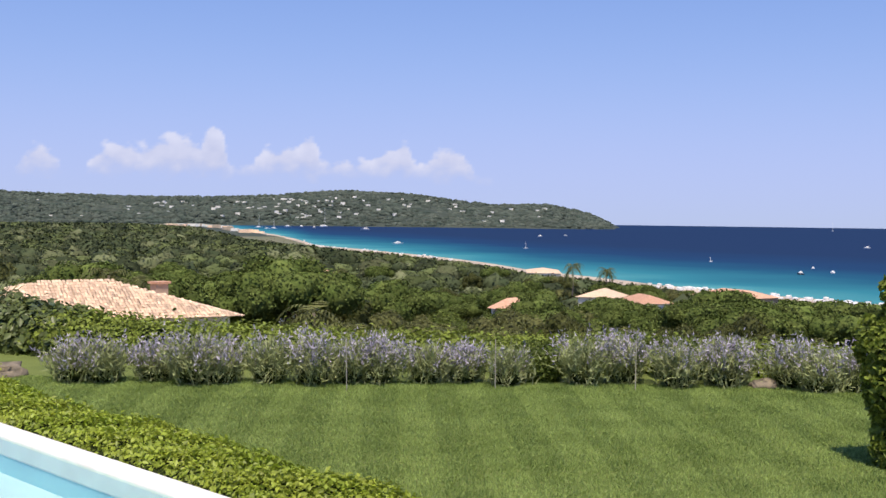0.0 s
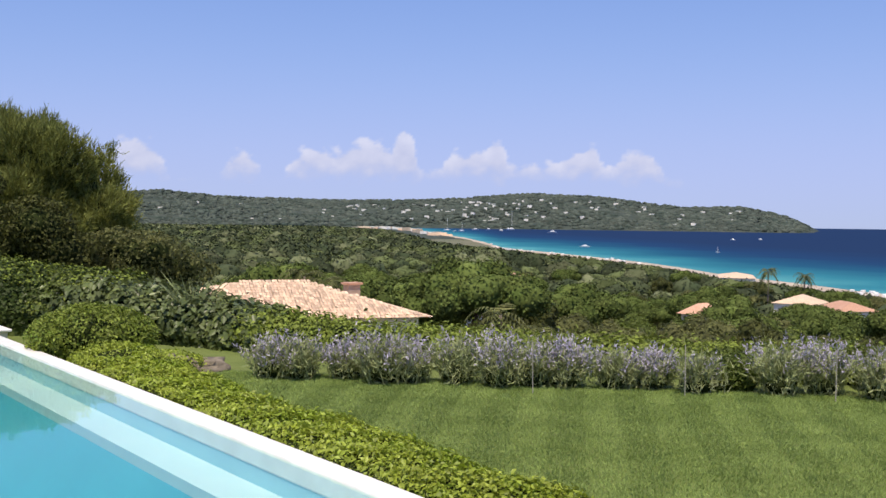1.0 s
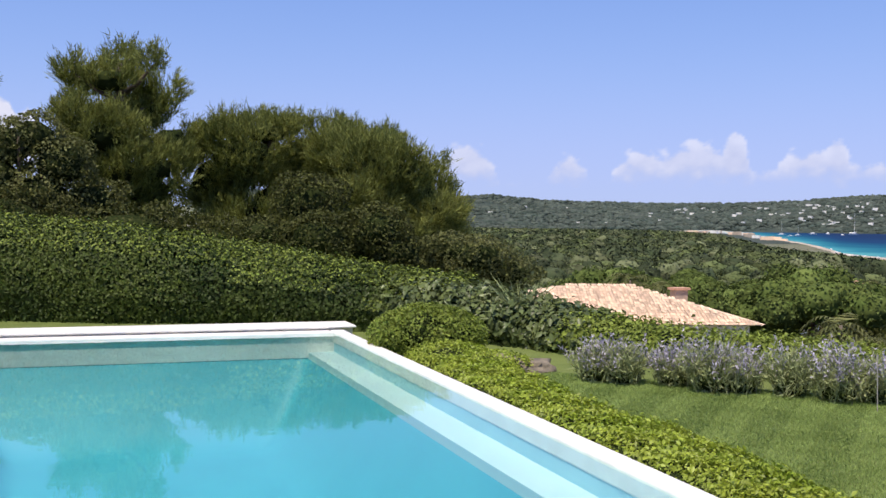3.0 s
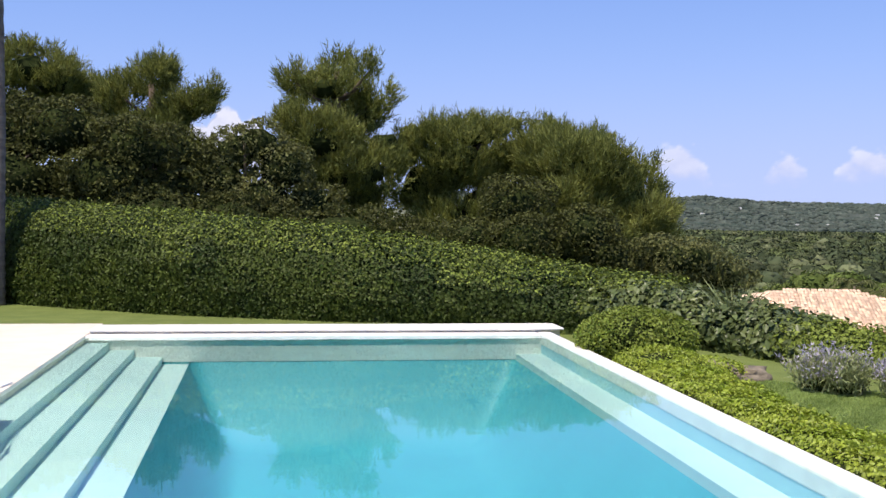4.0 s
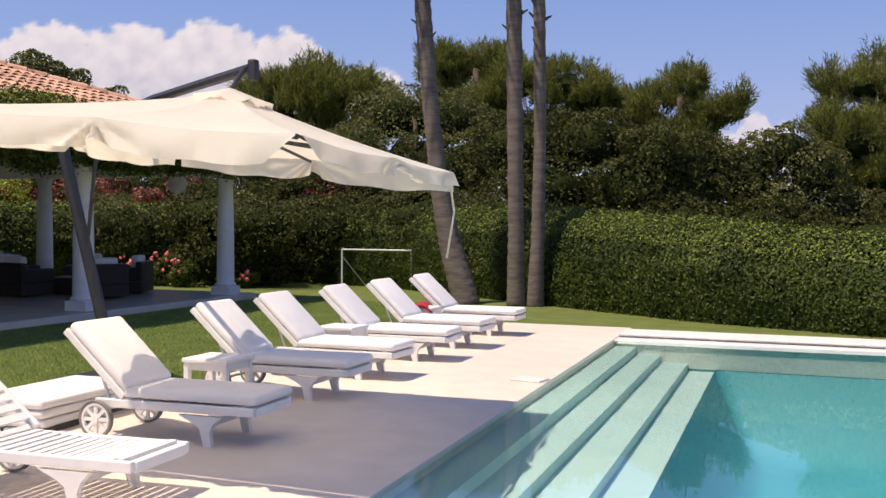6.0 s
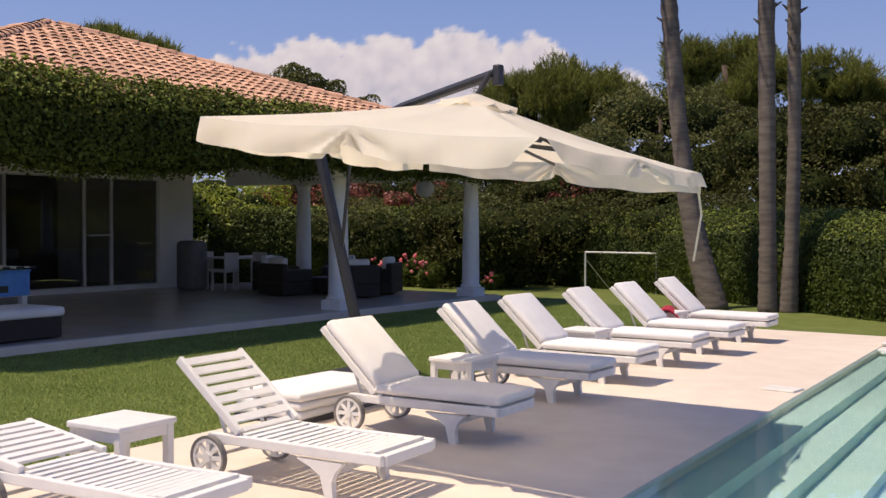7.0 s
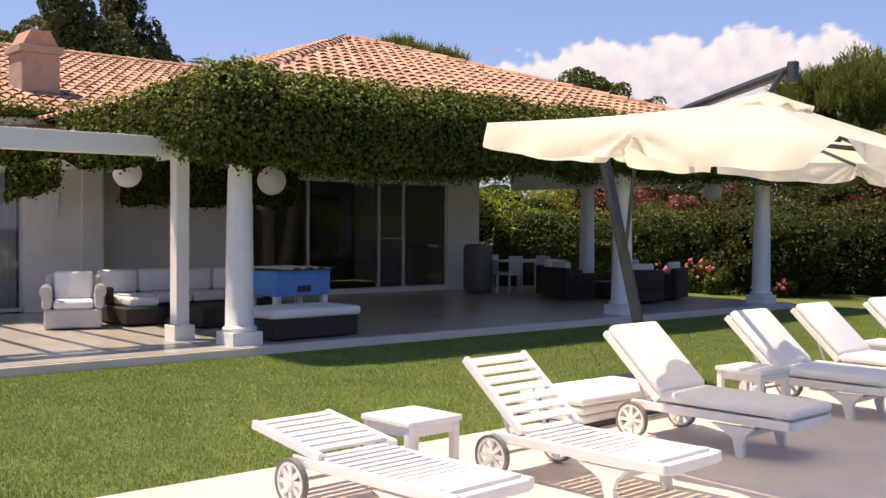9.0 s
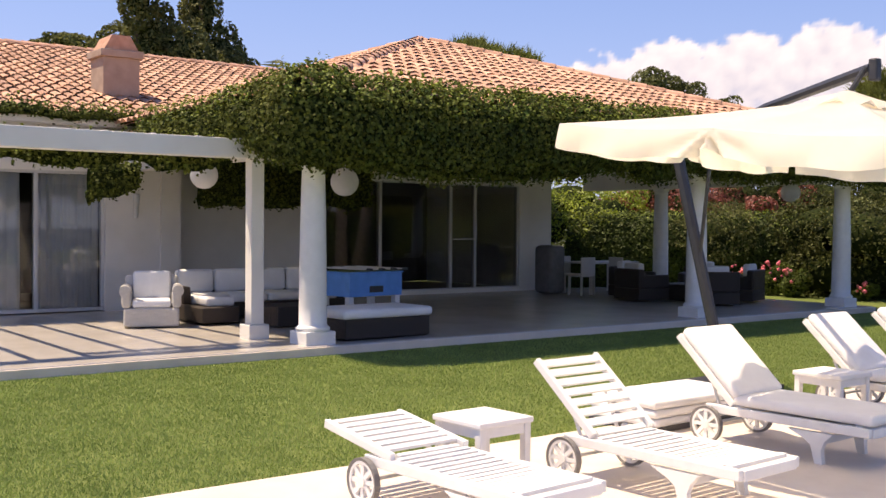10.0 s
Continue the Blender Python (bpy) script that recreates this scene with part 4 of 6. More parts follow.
# boats
def boat(x, y, L, mast, label, dark=False, turn=20):
    t = thing("boat", label, "boat", pose(x, y, SEA, 0, 0, turn), "boats in the bay")
    bm = bmesh.new()
    ring = [(-.5, -.13), (.2, -.15), (.5, 0), (.2, .15), (-.5, .13)]
    a = [bm.verts.new((px_ * L * .94, py_ * L * .85, -.2)) for px_, py_ in ring]
    c_ = [bm.verts.new((px_ * L, py_ * L, .07 * L)) for px_, py_ in ring]
    bm.faces.new(c_)
    for i in range(5):
        bm.faces.new((a[i], a[(i + 1) % 5], c_[(i + 1) % 5], c_[i]))
    part("hull", bm, M_GREYMETAL if dark else M_WHITE, t)
    part("cabin", one_box(-.3 * L, .15 * L, -.09 * L, .09 * L, .07 * L, .125 * L, .015 * L), M_WHITE, t)
    part("wheelhouse", one_box(-.15 * L, .06 * L, -.07 * L, .07 * L, .125 * L, .165 * L, .012 * L), M_WHITE, t)
    if mast:
        part("mast", one_tube([(0, 0, .12 * L), (0, 0, mast)], .12 + .004 * L, 5), M_WHITE, t)


Y_, S_ = "white motor yacht anchored in the bay", "white sailing boat anchored in the bay"
for x, y, L, mast, lb, dk in ((695, 717, 14, 0, Y_, 0), (1590, 1887, 30, 46, S_, 0), (1368, 1501, 26, 0, Y_, 0), (1512, 1877, 26, 0, Y_, 0), (1471, 1872, 24, 0, Y_, 0), (1246, 1629, 20, 18, S_, 0), (1185, 933, 14, 0, Y_, 0), (1272, 953, 12, 0, Y_, 0),
                              (492, 226, 9, 0, "dark-hulled boat near the beach", 1), (518, 221, 8, 0, Y_, 0), (1050, 413, 12, 0, Y_, 0), (701, 567, 4, 5, S_, 0), (2900, 1240, 10, 26, S_, 0), (589, 329, 4, 3, S_, 0), (1420, 1720, 22, 0, Y_, 0), (1330, 1790, 18, 26, S_, 0), (1640, 1960, 24, 0, Y_, 0), (1200, 1590, 16, 0, Y_, 0), (560, 250, 6, 0, Y_, 0)):
    boat(x, y, L, mast, lb, bool(dk), turn=float(rng.uniform(-30, 60)))
# beach umbrellas and huts along the sand
bp = np.concatenate([rng.uniform(57.5, 70, 75), rng.uniform(39, 47, 30)])
sb = thing("beach_parasols", "rows of white parasols and loungers on the beach", "parasols", kind="stuff")
bm = bmesh.new()
for a_ in bp:
    r_ = np.interp(a_, SHORE_AZ, SHORE_R) * rng.uniform(.94, .985)
    x, y = r_ * math.sin(radians(a_)), r_ * math.cos(radians(a_))
    w_ = rng.uniform(.35, 1.0)
    h_ = rng.uniform(.4, .9)
    box(bm, x - w_, x + w_, y - .7, y + .7, -23.75, -23.35 + h_, .2 * h_, seg=1)
part("canopies", bm, M_WHITE, sb)

# ---- clouds low over the hills: a far, plain backdrop ----
M_CLOUD = bpy.data.materials.new("cloud_vapour")
M_CLOUD.use_nodes = True
n, k = M_CLOUD.node_tree.nodes, M_CLOUD.node_tree.links
n.remove(n["Principled BSDF"])
em, tp, mx = n.new("ShaderNodeEmission"), n.new("ShaderNodeBsdfTransparent"), n.new("ShaderNodeMixShader")
at_a, at_b, cr = n.new("ShaderNodeAttribute"), n.new("ShaderNodeAttribute"), n.new("ShaderNodeValToRGB")
at_a.attribute_name, at_b.attribute_name = "cover", "glow"
cr.color_ramp.elements[0].color, cr.color_ramp.elements[1].color = (0.47, 0.48, 0.64, 1), (0.82, 0.80, 0.88, 1)
k.new(at_b.outputs["Fac"], cr.inputs[0]), k.new(cr.outputs[0], em.inputs["Color"])
k.new(at_a.outputs["Fac"], mx.inputs[0]), k.new(tp.outputs[0], mx.inputs[1]), k.new(em.outputs[0], mx.inputs[2])
k.new(mx.outputs[0], n["Material Output"].inputs["Surface"])


def cloud_bank(az0, az1, el0, el1, heaps, label, strength, r=4700, nu=260, nv=70):
    """heaps: (bearing, half width, top) of the cumulus heads over a soft flat base at el0."""
    u, v = np.meshgrid(np.linspace(az0, az1, nu), np.linspace(el0, el1, nv), indexing="ij")
    top = np.full(u.shape, el0)
    for a, w, t in heaps:
        top = np.maximum(top, el0 + (t - el0) * np.clip(1 - ((u - a) / w) ** 2, 0, 1) ** .6)
    fr = np.array([[noise.fractal(Vector((x * 1.1, y * 75, 3.0)), .9, 2.1, 6) for y in v[0]] for x in u[:, 0]])
    edge_ = (top + fr * .010 - v) / .006
    base = smooth(0, .35, (v - el0) / (el1 - el0) + fr * .12)
    ends = smooth(0, .08, (u - az0) / (az1 - az0)) * smooth(0, .08, (az1 - u) / (az1 - az0))
    cover = np.clip(edge_, 0, 1) * base * ends * strength
    glow = np.clip((v - el0) / np.maximum(top - el0, .004) * .75 + .1 + fr * .28, 0, 1)
    P = np.stack([r * np.sin(np.radians(u)), r * np.cos(np.radians(u)), 1.65 + r * v], -1).reshape(-1, 3)
    i, j = np.meshgrid(np.arange(nu - 1), np.arange(nv - 1), indexing="ij")
    me = raw("cloud_bank", P, np.stack([i * nv + j, (i + 1) * nv + j, (i + 1) * nv + j + 1, i * nv + j + 1], -1).reshape(-1, 4), M_CLOUD)
    for nm, val in (("cover", cover), ("glow", glow)):
        me.attributes.new(nm, 'FLOAT', 'POINT').data.foreach_set("value", val.astype(np.float32).ravel())
    ob = tagged(new("cloud_bank", me), label, "cloud", "clouds", "structure")
    ob.visible_shadow = False


cloud_bank(17, 51, .030, .100, [(20, 1.8, .072), (25.5, 1.2, .062), (29.5, 1.8, .066), (32.2, 2.6, .073), (34.2, .9, .083), (38.0, 2.2, .066), (39.2, .8, .076), (43.8, 1.6, .066), (44.3, .7, .073), (46.8, 1.6, .067), (41, 9, .054)],
           "pinkish white clouds low over the bay", .55)
cloud_bank(-9, 0, .030, .120, [(-4.2, 1.6, .105), (-5.8, 1.8, .09), (-2.9, 1.0, .095)], "white cloud between the pines", .8)
cloud_bank(-62, -20, .060, .230, [(-50, 5, .128), (-44.5, 4.5, .160), (-41, 4.5, .176), (-37, 5, .180), (-33, 5, .186), (-29, 4.5, .178), (-25, 4, .148)], "large white cumulus behind the villa roof", .95)

# ---- border planting on the sea side ----
rng = np.random.default_rng(80)
gc = thing("groundcover_strip", "bright lime-green clipped groundcover along the pool rim", "groundcover")
gx0, gx1 = 3.61, 4.42
n_ = 34000
gy = rng.uniform(.86, 12.2, n_)
gw = rng.random(n_)
edge = gx1 + 0.05 * np.sin(gy * 2.1) + 0.03 * np.sin(gy * 5.3 + 1) + 0.28 * smooth(9, 12, gy)
gx = gx0 + gw * (edge - gx0)
gz = -0.12 + (0.155 + 0.03 * np.sin(gx * 9 + gy * 7)) * np.sqrt(np.clip(1 - (2 * gw - 1) ** 4, 0, 1)) + rng.normal(0, .02, n_)
nn = np.stack([(2 * gw - 1) ** 3 * 1.3, 0 * gw, np.ones(n_)], 1)
part("foliage", leaf_mesh("foliage", np.stack([gx, gy, gz], 1), nn, .025, M_LIME, rng), M_LIME, gc)
bm = bmesh.new()
box(bm, gx0, gx1 - .03, .86, 12.1, -.2, -.02, .06)
part("soil", bm, M_CORE, gc)
leafy("round_bush", (4.22, 13.05, -.2), [(0, 0, .36, .70, .6, .38), (.25, -.2, .32, .5, .5, .36), (-.28, .15, .3, .46, .5, .34)], "clipped round bush at the pool corner", 81, 7000, .036, M_LEAF_BRIGHT, category="bush", trunk=False)
leafy("lime_bush", (4.15, 11.9, -.2), [(0, 0, .16, .55, .5, .22), (.35, -.5, .14, .5, .5, .18)], "low lime-green bush beside the groundcover", 82, 2600, .03, M_LIME, category="bush", trunk=False)


def boulder(x, y, z, s, seed, label):
    bm = bmesh.new()
    bmesh.ops.create_icosphere(bm, subdivisions=3, radius=1)
    for v in bm.verts:
        f = 1 + .42 * noise.fractal(v.co * 1.7 + Vector((seed, 0, 0)), .8, 2.2, 5)
        v.co = Vector((v.co.x * s[0] * f, v.co.y * s[1] * f, v.co.z * s[2] * f))
    ob = part("boulder", bm, M_ROCK, smooth=True)
    ob.matrix_basis = pose(x, y, z, 0, 0, seed * 40)
    tagged(ob, label, "rock")


boulder(4.73, 11.63, -.10, (.36, .26, .13), 1, "pale flat boulder at the end of the border")
boulder(5.00, 11.34, -.10, (.30, .24, .11), 2, "pale flat boulder at the end of the border")
boulder(6.55, 9.4, -.12, (.19, .15, .08), 3, "brown boulder at the foot of the sage bushes")
boulder(10.5, 5.2, -.12, (.16, .13, .09), 4, "brown boulder at the foot of the sage bushes")


def sage(x, y, s, seed, flower):
    """A Russian sage bush: upright stems with small leaves and mauve spikes leaning outward."""
    rng = np.random.default_rng(seed)
    t = thing("sage_bush", "grey-green sage bush with mauve flower spikes" if flower > .4 else "feathery grey-green bush with few mauve spikes", "bush", pose(x, y, -.13, 0, 0, rng.uniform(0, 360)), "flowering border")
    n = 170
    a, lean = rng.uniform(0, 2 * math.pi, n), rng.uniform(0.05, .85, n)
    L = s * rng.uniform(.65, 1.1, n)
    root = np.stack([rng.normal(0, .075, n), rng.normal(0, .075, n), 0 * a], 1)
    way = unit(np.stack([np.cos(a) * lean, np.sin(a) * lean, np.ones(n)], 1))
    at, dr, fl, fd = [], [], [], []
    for f in np.linspace(.15, .80, 13):
        at.append(root + way * (L * f)[:, None] + rng.normal(0, .025, (n, 3))), dr.append(way + rng.normal(0, .6, (n, 3)))
    hot = rng.random(n) < flower
    for f in np.linspace(.62, 1.05, 12):
        fl.append((root + way * (L * f)[:, None] + rng.normal(0, .016, (n, 3)))[hot]), fd.append((way + rng.normal(0, .8, (n, 3)))[hot])
    at, dr = np.concatenate(at), np.concatenate(dr)
    part("foliage", blade_mesh("foliage", at, dr, .085, .016, M_SAGE, rng, .2), M_SAGE, t)
    part("stem_tuft", blade_mesh("stem_tuft", root, way, L, .012, M_SAGE, rng, .01), M_SAGE, t)
    if hot.any():
        fl, fd = np.concatenate(fl), np.concatenate(fd)
        tagged(part("flower_spray", blade_mesh("flower_spray", fl, fd, .042, .018, M_LAVENDER, rng, .2), M_LAVENDER, t), kind="stuff")
    bm = bmesh.new()
    bmesh.ops.create_icosphere(bm, subdivisions=2, radius=1)
    for v in bm.verts:
        v.co = Vector((v.co.x * .17, v.co.y * .17, .2 * s + v.co.z * .2 * s))
    # dark core colour for shade between the stems
    part("bush_core", bm, M_CORE, t)


bed = [(5.35, 10.45), (5.75, 10.0), (6.5, 9.2), (7.3, 8.3), (8.4, 7.3), (9.4, 6.5), (10.3, 5.5), (10.8, 4.4), (11.4, 3.0)]
for i, (x, y) in enumerate(along(bed, .42)):
    if 8.72 < x < 8.95:
        continue
    f = (.46, .16, .55, .24, .58, .12)[i % 6]
    sage(x + rng.normal(0, .10) + .04, y + rng.normal(0, .10) + .02, rng.uniform(.40, .62), 100 + i, f)
leafy("lentisk_bush", (8.95, 7.0, -.2), [(.1, .1, .22, .26, .26, .20), (.35, .35, .27, .30, .30, .20)], "dark glossy evergreen bush in the border", 84, 3000, .032, M_LEAF, category="bush", trunk=False)
leafy("lentisk_bush", (10.25, 6.05, -.2), [(.1, .1, .24, .28, .30, .22), (.4, .45, .28, .34, .34, .22)], "dark glossy evergreen bush in the border", 85, 3800, .032, M_LEAF, category="bush", trunk=False)
leafy("orange_tree", (7.74, 2.80, -.2), [(0, 0, .75, .22, .25, .45), (.05, -.05, 1.15, .16, .2, .3), (.05, 0, .25, .2, .2, .3)], "small tree with glossy leaves at the lawn's edge", 86, 1900, .05, M_LEAF_BRIGHT, girth=.03)
for x, y in ((8.25, 7.05), (9.28, 6.02), (7.05, 8.0)):
    st = thing("garden_stake", "thin pale wire stake in the flower border", "stake", pose(x, y, -.14, 3, -4, 0))
    part("rod", one_tube([(0, 0, 0), (0, 0, .55)], .0045, 6), M_TERRACE, st)

# a spiky yucca before the neighbour's roof
yx, yy, _z = place(22.99, 15.2)
yu = thing("yucca", "pale grey-green spiky yucca behind the laurel hedge", "yucca", pose(yx, yy, -.1))
rng = np.random.default_rng(87)
ya = rng.uniform(0, 2 * math.pi, 70)
yl = rng.uniform(-.1, 1.3, 70)
yw = np.stack([np.cos(ya), np.sin(ya), yl], 1)
part("leaf_fan", blade_mesh("leaf_fan", np.tile([0, 0, .38], (70, 1)) + rng.normal(0, .03, (70, 3)), yw, .62, .05, M_SAGE, rng, .05), M_SAGE, yu)
part("stem", one_tube([(0, 0, -.2), (0, 0, .4)], .07, 8), M_BARK, yu)

# ---- neighbour's roof below the hedge ----
nb = thing("neighbour_house", "low house with a sun-bleached canal tile roof beyond the hedge", "house")
ridge = [Vector((11.9, 25.4, -.10)), Vector((13.6, 25.2, -.13))]
corners = [Vector((9.9, 23.2, -.85)), Vector((15.3, 21.2, -.82)), Vector((17.5, 27.5, -.9)), Vector((9.0, 28.0, -.9))]
bm = bmesh.new()
q = [bm.verts.new(c_) for c_ in corners] + [bm.verts.new(c_) for c_ in ridge]
for f in ((0, 1, 5, 4), (1, 2, 5), (2, 3, 4, 5), (3, 0, 4)):
    bm.faces.new([q[i] for i in f])
part("roof", bm, M_TILE_PALE, nb)
bm = bmesh.new()
for i in range(4):
    a, c_ = corners[i], corners[(i + 1) % 4]
    mid_ = sum(corners, Vector()) / 4
    a2, c2_ = a.lerp(mid_, .08), c_.lerp(mid_, .08)
    qq = [bm.verts.new(p) for p in (a2 - Vector((0, 0, .02)), c2_ - Vector((0, 0, .02)), c2_ - Vector((0, 0, 5)), a2 - Vector((0, 0, 5)))]
    bm.faces.new(qq)
part("wall", bm, M_WALL, nb)


def canal_tiles(name, faces, mat, parent, w=.22, L=.38, lift=.015, single=None, tall=.62):
    """Rows of half-round tiles laid down each roof slope, given as (eave start, eave end, up vector, clip function).
    single: a test of the plan for the tiles that become pieces of their own."""
    V, F, count = [], [], 0
    arc = [(-.5, 0.0), (-.36, .30), (0, .46), (.36, .30), (.5, 0.0)]
    F1 = [(s_, s_ + 1, s_ + 6, s_ + 5) for s_ in range(4)]
    V1 = [(u * w * (1 if end < 0 else .86), end, h * w * tall + rise + lift) for end, rise in ((-.04, .032 * tall / .62), (L * 1.02, .0)) for u, h in arc]
    mesh1 = None
    for e0, e1, up, inside in faces:
        along_ = (e1 - e0)
        ax, un = along_.normalized(), up.normalized()
        nrm = ax.cross(un).normalized()
        if nrm.z < 0:
            nrm = -nrm
        for i in range(int(along_.length / w)):
            for j in range(int(up.length / L) + 1):
                c_ = e0 + ax * (w * (i + .5)) + un * (j * L)
                if not inside(c_ + un * L * .5):
                    continue
                c_ = c_ + ax * random.uniform(-.012, .012) + un * random.uniform(-.015, .015)
                if single and single(c_) and count < 300:
                    count += 1
                    mesh1 = mesh1 or raw("roof_tile", V1, F1, mat)
                    ob = part("roof_tile", mesh1, mat, parent)
                    ob.matrix_basis = Matrix.Translation(c_) @ Matrix((ax, un, nrm)).transposed().to_4x4()
                    continue
                k0 = len(V)
                V += [c_ + ax * x + un * y + nrm * z for x, y, z in V1]
                F += [tuple(k0 + q_ for q_ in f) for f in F1]
    return part(name, raw(name, [tuple(v) for v in V], F, mat), mat, parent)


def tri_inside(a, b_, c_):
    def test(p):
        def s(u, v):
            return (p.x - v.x) * (u.y - v.y) - (u.x - v.x) * (p.y - v.y)
        r = (s(a, b_) >= 0, s(b_, c_) >= 0, s(c_, a) >= 0)
        return all(r) or not any(r)
    return test


def quad_inside(a, b_, c_, d):
    t1, t2 = tri_inside(a, b_, c_), tri_inside(a, c_, d)
    return lambda p: t1(p) or t2(p)


def slope(e0, e1, top, inside):
    ax = (e1 - e0).normalized()
    return e0, e1, (top - e0) - ax * (top - e0).dot(ax), inside


c0, c1, c2_, c3 = corners
tagged(canal_tiles("roof_tiles", [slope(c0, c1, ridge[0], quad_inside(c0, c1, ridge[1], ridge[0])), slope(c1, c2_, ridge[1], tri_inside(c1, c2_, ridge[1])), slope(c3, c0, ridge[0], tri_inside(c3, c0, ridge[0]))],
                   M_TILE_PALE, nb, .085, .20, .004, tall=.34), kind="stuff")
ch = part("chimney", one_box(15.98, 16.38, 26.3, 26.6, -1.2, -.33), M_BRONZE, nb)
part("cap", one_box(15.92, 16.44, 26.25, 26.65, -.33, -.27), M_TILE, ch)
nb.matrix_basis = Matrix.Translation(EYE) @ Matrix.Scale(1.8, 4) @ Matrix.Translation([-v for v in EYE])      # the house stands well down the slope

# ---- the villa ----
house = thing("villa_house", "white single-storey villa with a tiled hip roof and columned terrace", "house")
tagged(part("terrace_floor", one_box(-19.3, -11.65, -12, 19.6, -.5, .10, .015), M_TERRACE), "polished grey stone terrace floor", "terrace", kind="structure")
part("terrace_edge", one_box(-11.65, -11.60, -12, 19.6, -.3, .085), M_DECK, house)
GY = (11.34, 12.77, 13.75, 14.71, 15.43, 16.77)
part("wall", one_box(-19.5, -19.2, 16.77, 17.8, .1, 3.3), M_WALL, house)
part("wall", one_box(-19.5, -19.2, 7.78, 11.34, .1, 3.3), M_WALL, house)
part("wall", one_box(-19.5, -19.2, 11.34, 16.77, 2.62, 3.3), M_WALL, house)
part("wall", one_box(-19.5, -19.2, 11.34, 16.77, .1, .2), M_WALL, house)
part("wall", one_box(-26, -19.503, 17.5, 17.8, .1, 3.3), M_WALL, house)
part("wall", one_box(-19.197, -18.4, 7.48, 7.78, .1, 3.4), M_WALL, house)
part("wall", one_box(-18.7, -18.4, 6.40, 7.477, .1, 3.4), M_WALL, house)
part("wall", one_box(-18.7, -18.4, 3.0, 6.40, 2.55, 3.4), M_WALL, house)
part("wall", one_box(-18.7, -18.4, -10, 3.0, .1, 3.4), M_WALL, house)
# room wall and ceiling: the room's dimness is put into their colour
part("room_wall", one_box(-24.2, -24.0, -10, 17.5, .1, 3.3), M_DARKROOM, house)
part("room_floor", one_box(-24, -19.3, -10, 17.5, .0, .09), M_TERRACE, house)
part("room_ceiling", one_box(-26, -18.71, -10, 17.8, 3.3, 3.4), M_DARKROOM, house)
part("terrace_ceiling", one_box(-19.2, -11.75, 6.5, 19.4, 2.92, 3.0), M_WALL, house, "white rendered ceiling over the terrace")
part("beam", one_box(-12.2, -11.8, 6.6, 19.3, 2.56, 2.915), M_WALL, house)
part("beam", one_box(-19.2, -12.2, 18.9, 19.25, 2.56, 2.915), M_WALL, house)
part("beam", one_box(-19.2, -12.2, 6.6, 6.9, 2.56, 2.915), M_WALL, house)


def window(x, ys, z0, z1, name, label):
    t = thing(name, label, "window", kind="structure")
    part("sill", one_box(x - .12, x + .06, ys[0], ys[-1], z0 - .06, z0), M_FRAME, t)
    part("head", one_box(x - .1, x + .04, ys[0], ys[-1], z1, z1 + .06), M_FRAME, t)
    for y in ys:
        part("mullion", one_box(x - .08, x + .05, y - .035, y + .035, z0, z1, .008), M_FRAME, t)
    for a, b_ in zip(ys, ys[1:]):
        part("pane", raw("pane", [(x, a, z0), (x, b_, z0), (x, b_, z1), (x, a, z1)], [(0, 1, 2, 3)], M_PANE), M_PANE, t).visible_shadow = False
    return t


w1_ = window(-19.28, [11.36, 12.77, 14.71, 15.43, 16.75], .22, 2.6, "window_1", "wide sliding glass doors with pale frames reflecting the garden")
part("handle_rail", one_box(-19.24, -19.2, 14.75, 15.40, 1.33, 1.36), M_FRAME, w1_)
window(-18.5, [3.0, 5.23, 6.38], .18, 2.5, "window_2", "sliding glass door with white curtains behind")
for ya, yb in ((3.04, 5.02), (5.28, 6.36)):
    V, F = [], []
    for i in range(61):
        y = ya + (yb - ya) * i / 60
        for z in (.15, 2.5):
            V.append((-18.64 + .035 * math.sin(i * .9) + .012 * math.sin(i * 2.3), y, z))
    F = [(2 * i, 2 * i + 2, 2 * i + 3, 2 * i + 1) for i in range(60)]
    cu = thing("curtain", "sheer white curtain hanging behind the glass door", "curtain", group="curtains")
    part("cloth", raw("cloth", V, F, M_CUSHION, True), M_CUSHION, cu)
part("down_pilaster", one_box(-18.4, -18.33, 7.40, 7.78, .1, 3.4), M_WALL, house)


def column(x, y, base=.10, top=2.56):
    t = thing("column", "white round tapered terrace column on a square base", "column", pose(x, y, base), "terrace columns")
    part("plinth", one_box(-.22, .22, -.22, .22, -.14, .17, .012), M_WHITE, t)
    h = top - base
    part("shaft", lathe([(.21, .17), (.225, .19), (.225, .215), (.20, .235), (.185, .25), (.182, .5), (.176, 1.1), (.163, 1.8), (.150, h - .16), (.165, h - .145), (.165, h - .12), (.15, h - .10), (.185, h - .06), (.185, h - .015)], 28), M_WHITE, t, smooth=True)
    part("abacus", one_box(-.20, .20, -.20, .20, h - .015, h, .004), M_WHITE, t)


for x, y in ((-11.98, 6.90), (-11.98, 14.55), (-12.0, 19.0), (-16.8, 19.1)):
    column(x, y)
pg = thing("pergola", "pale timber pergola with a square pillar and crossing rafters", "pergola")
part("pillar", one_box(-13.045, -12.855, 6.455, 6.645, .30, 2.535, .01), M_WALL, pg)
part("pillar_base", one_box(-13.10, -12.80, 6.40, 6.70, .08, .30, .012), M_WALL, pg)
part("front_beam", one_box(-13.08, -12.84, -8, 6.70, 2.535, 2.79, .01), M_WALL, pg)
for i in range(18):
    y = 6.32 - .615 * i
    part("rafter", one_box(-18.4, -12.86, y - .03, y + .03, 2.69, 2.80), M_WALL, pg)
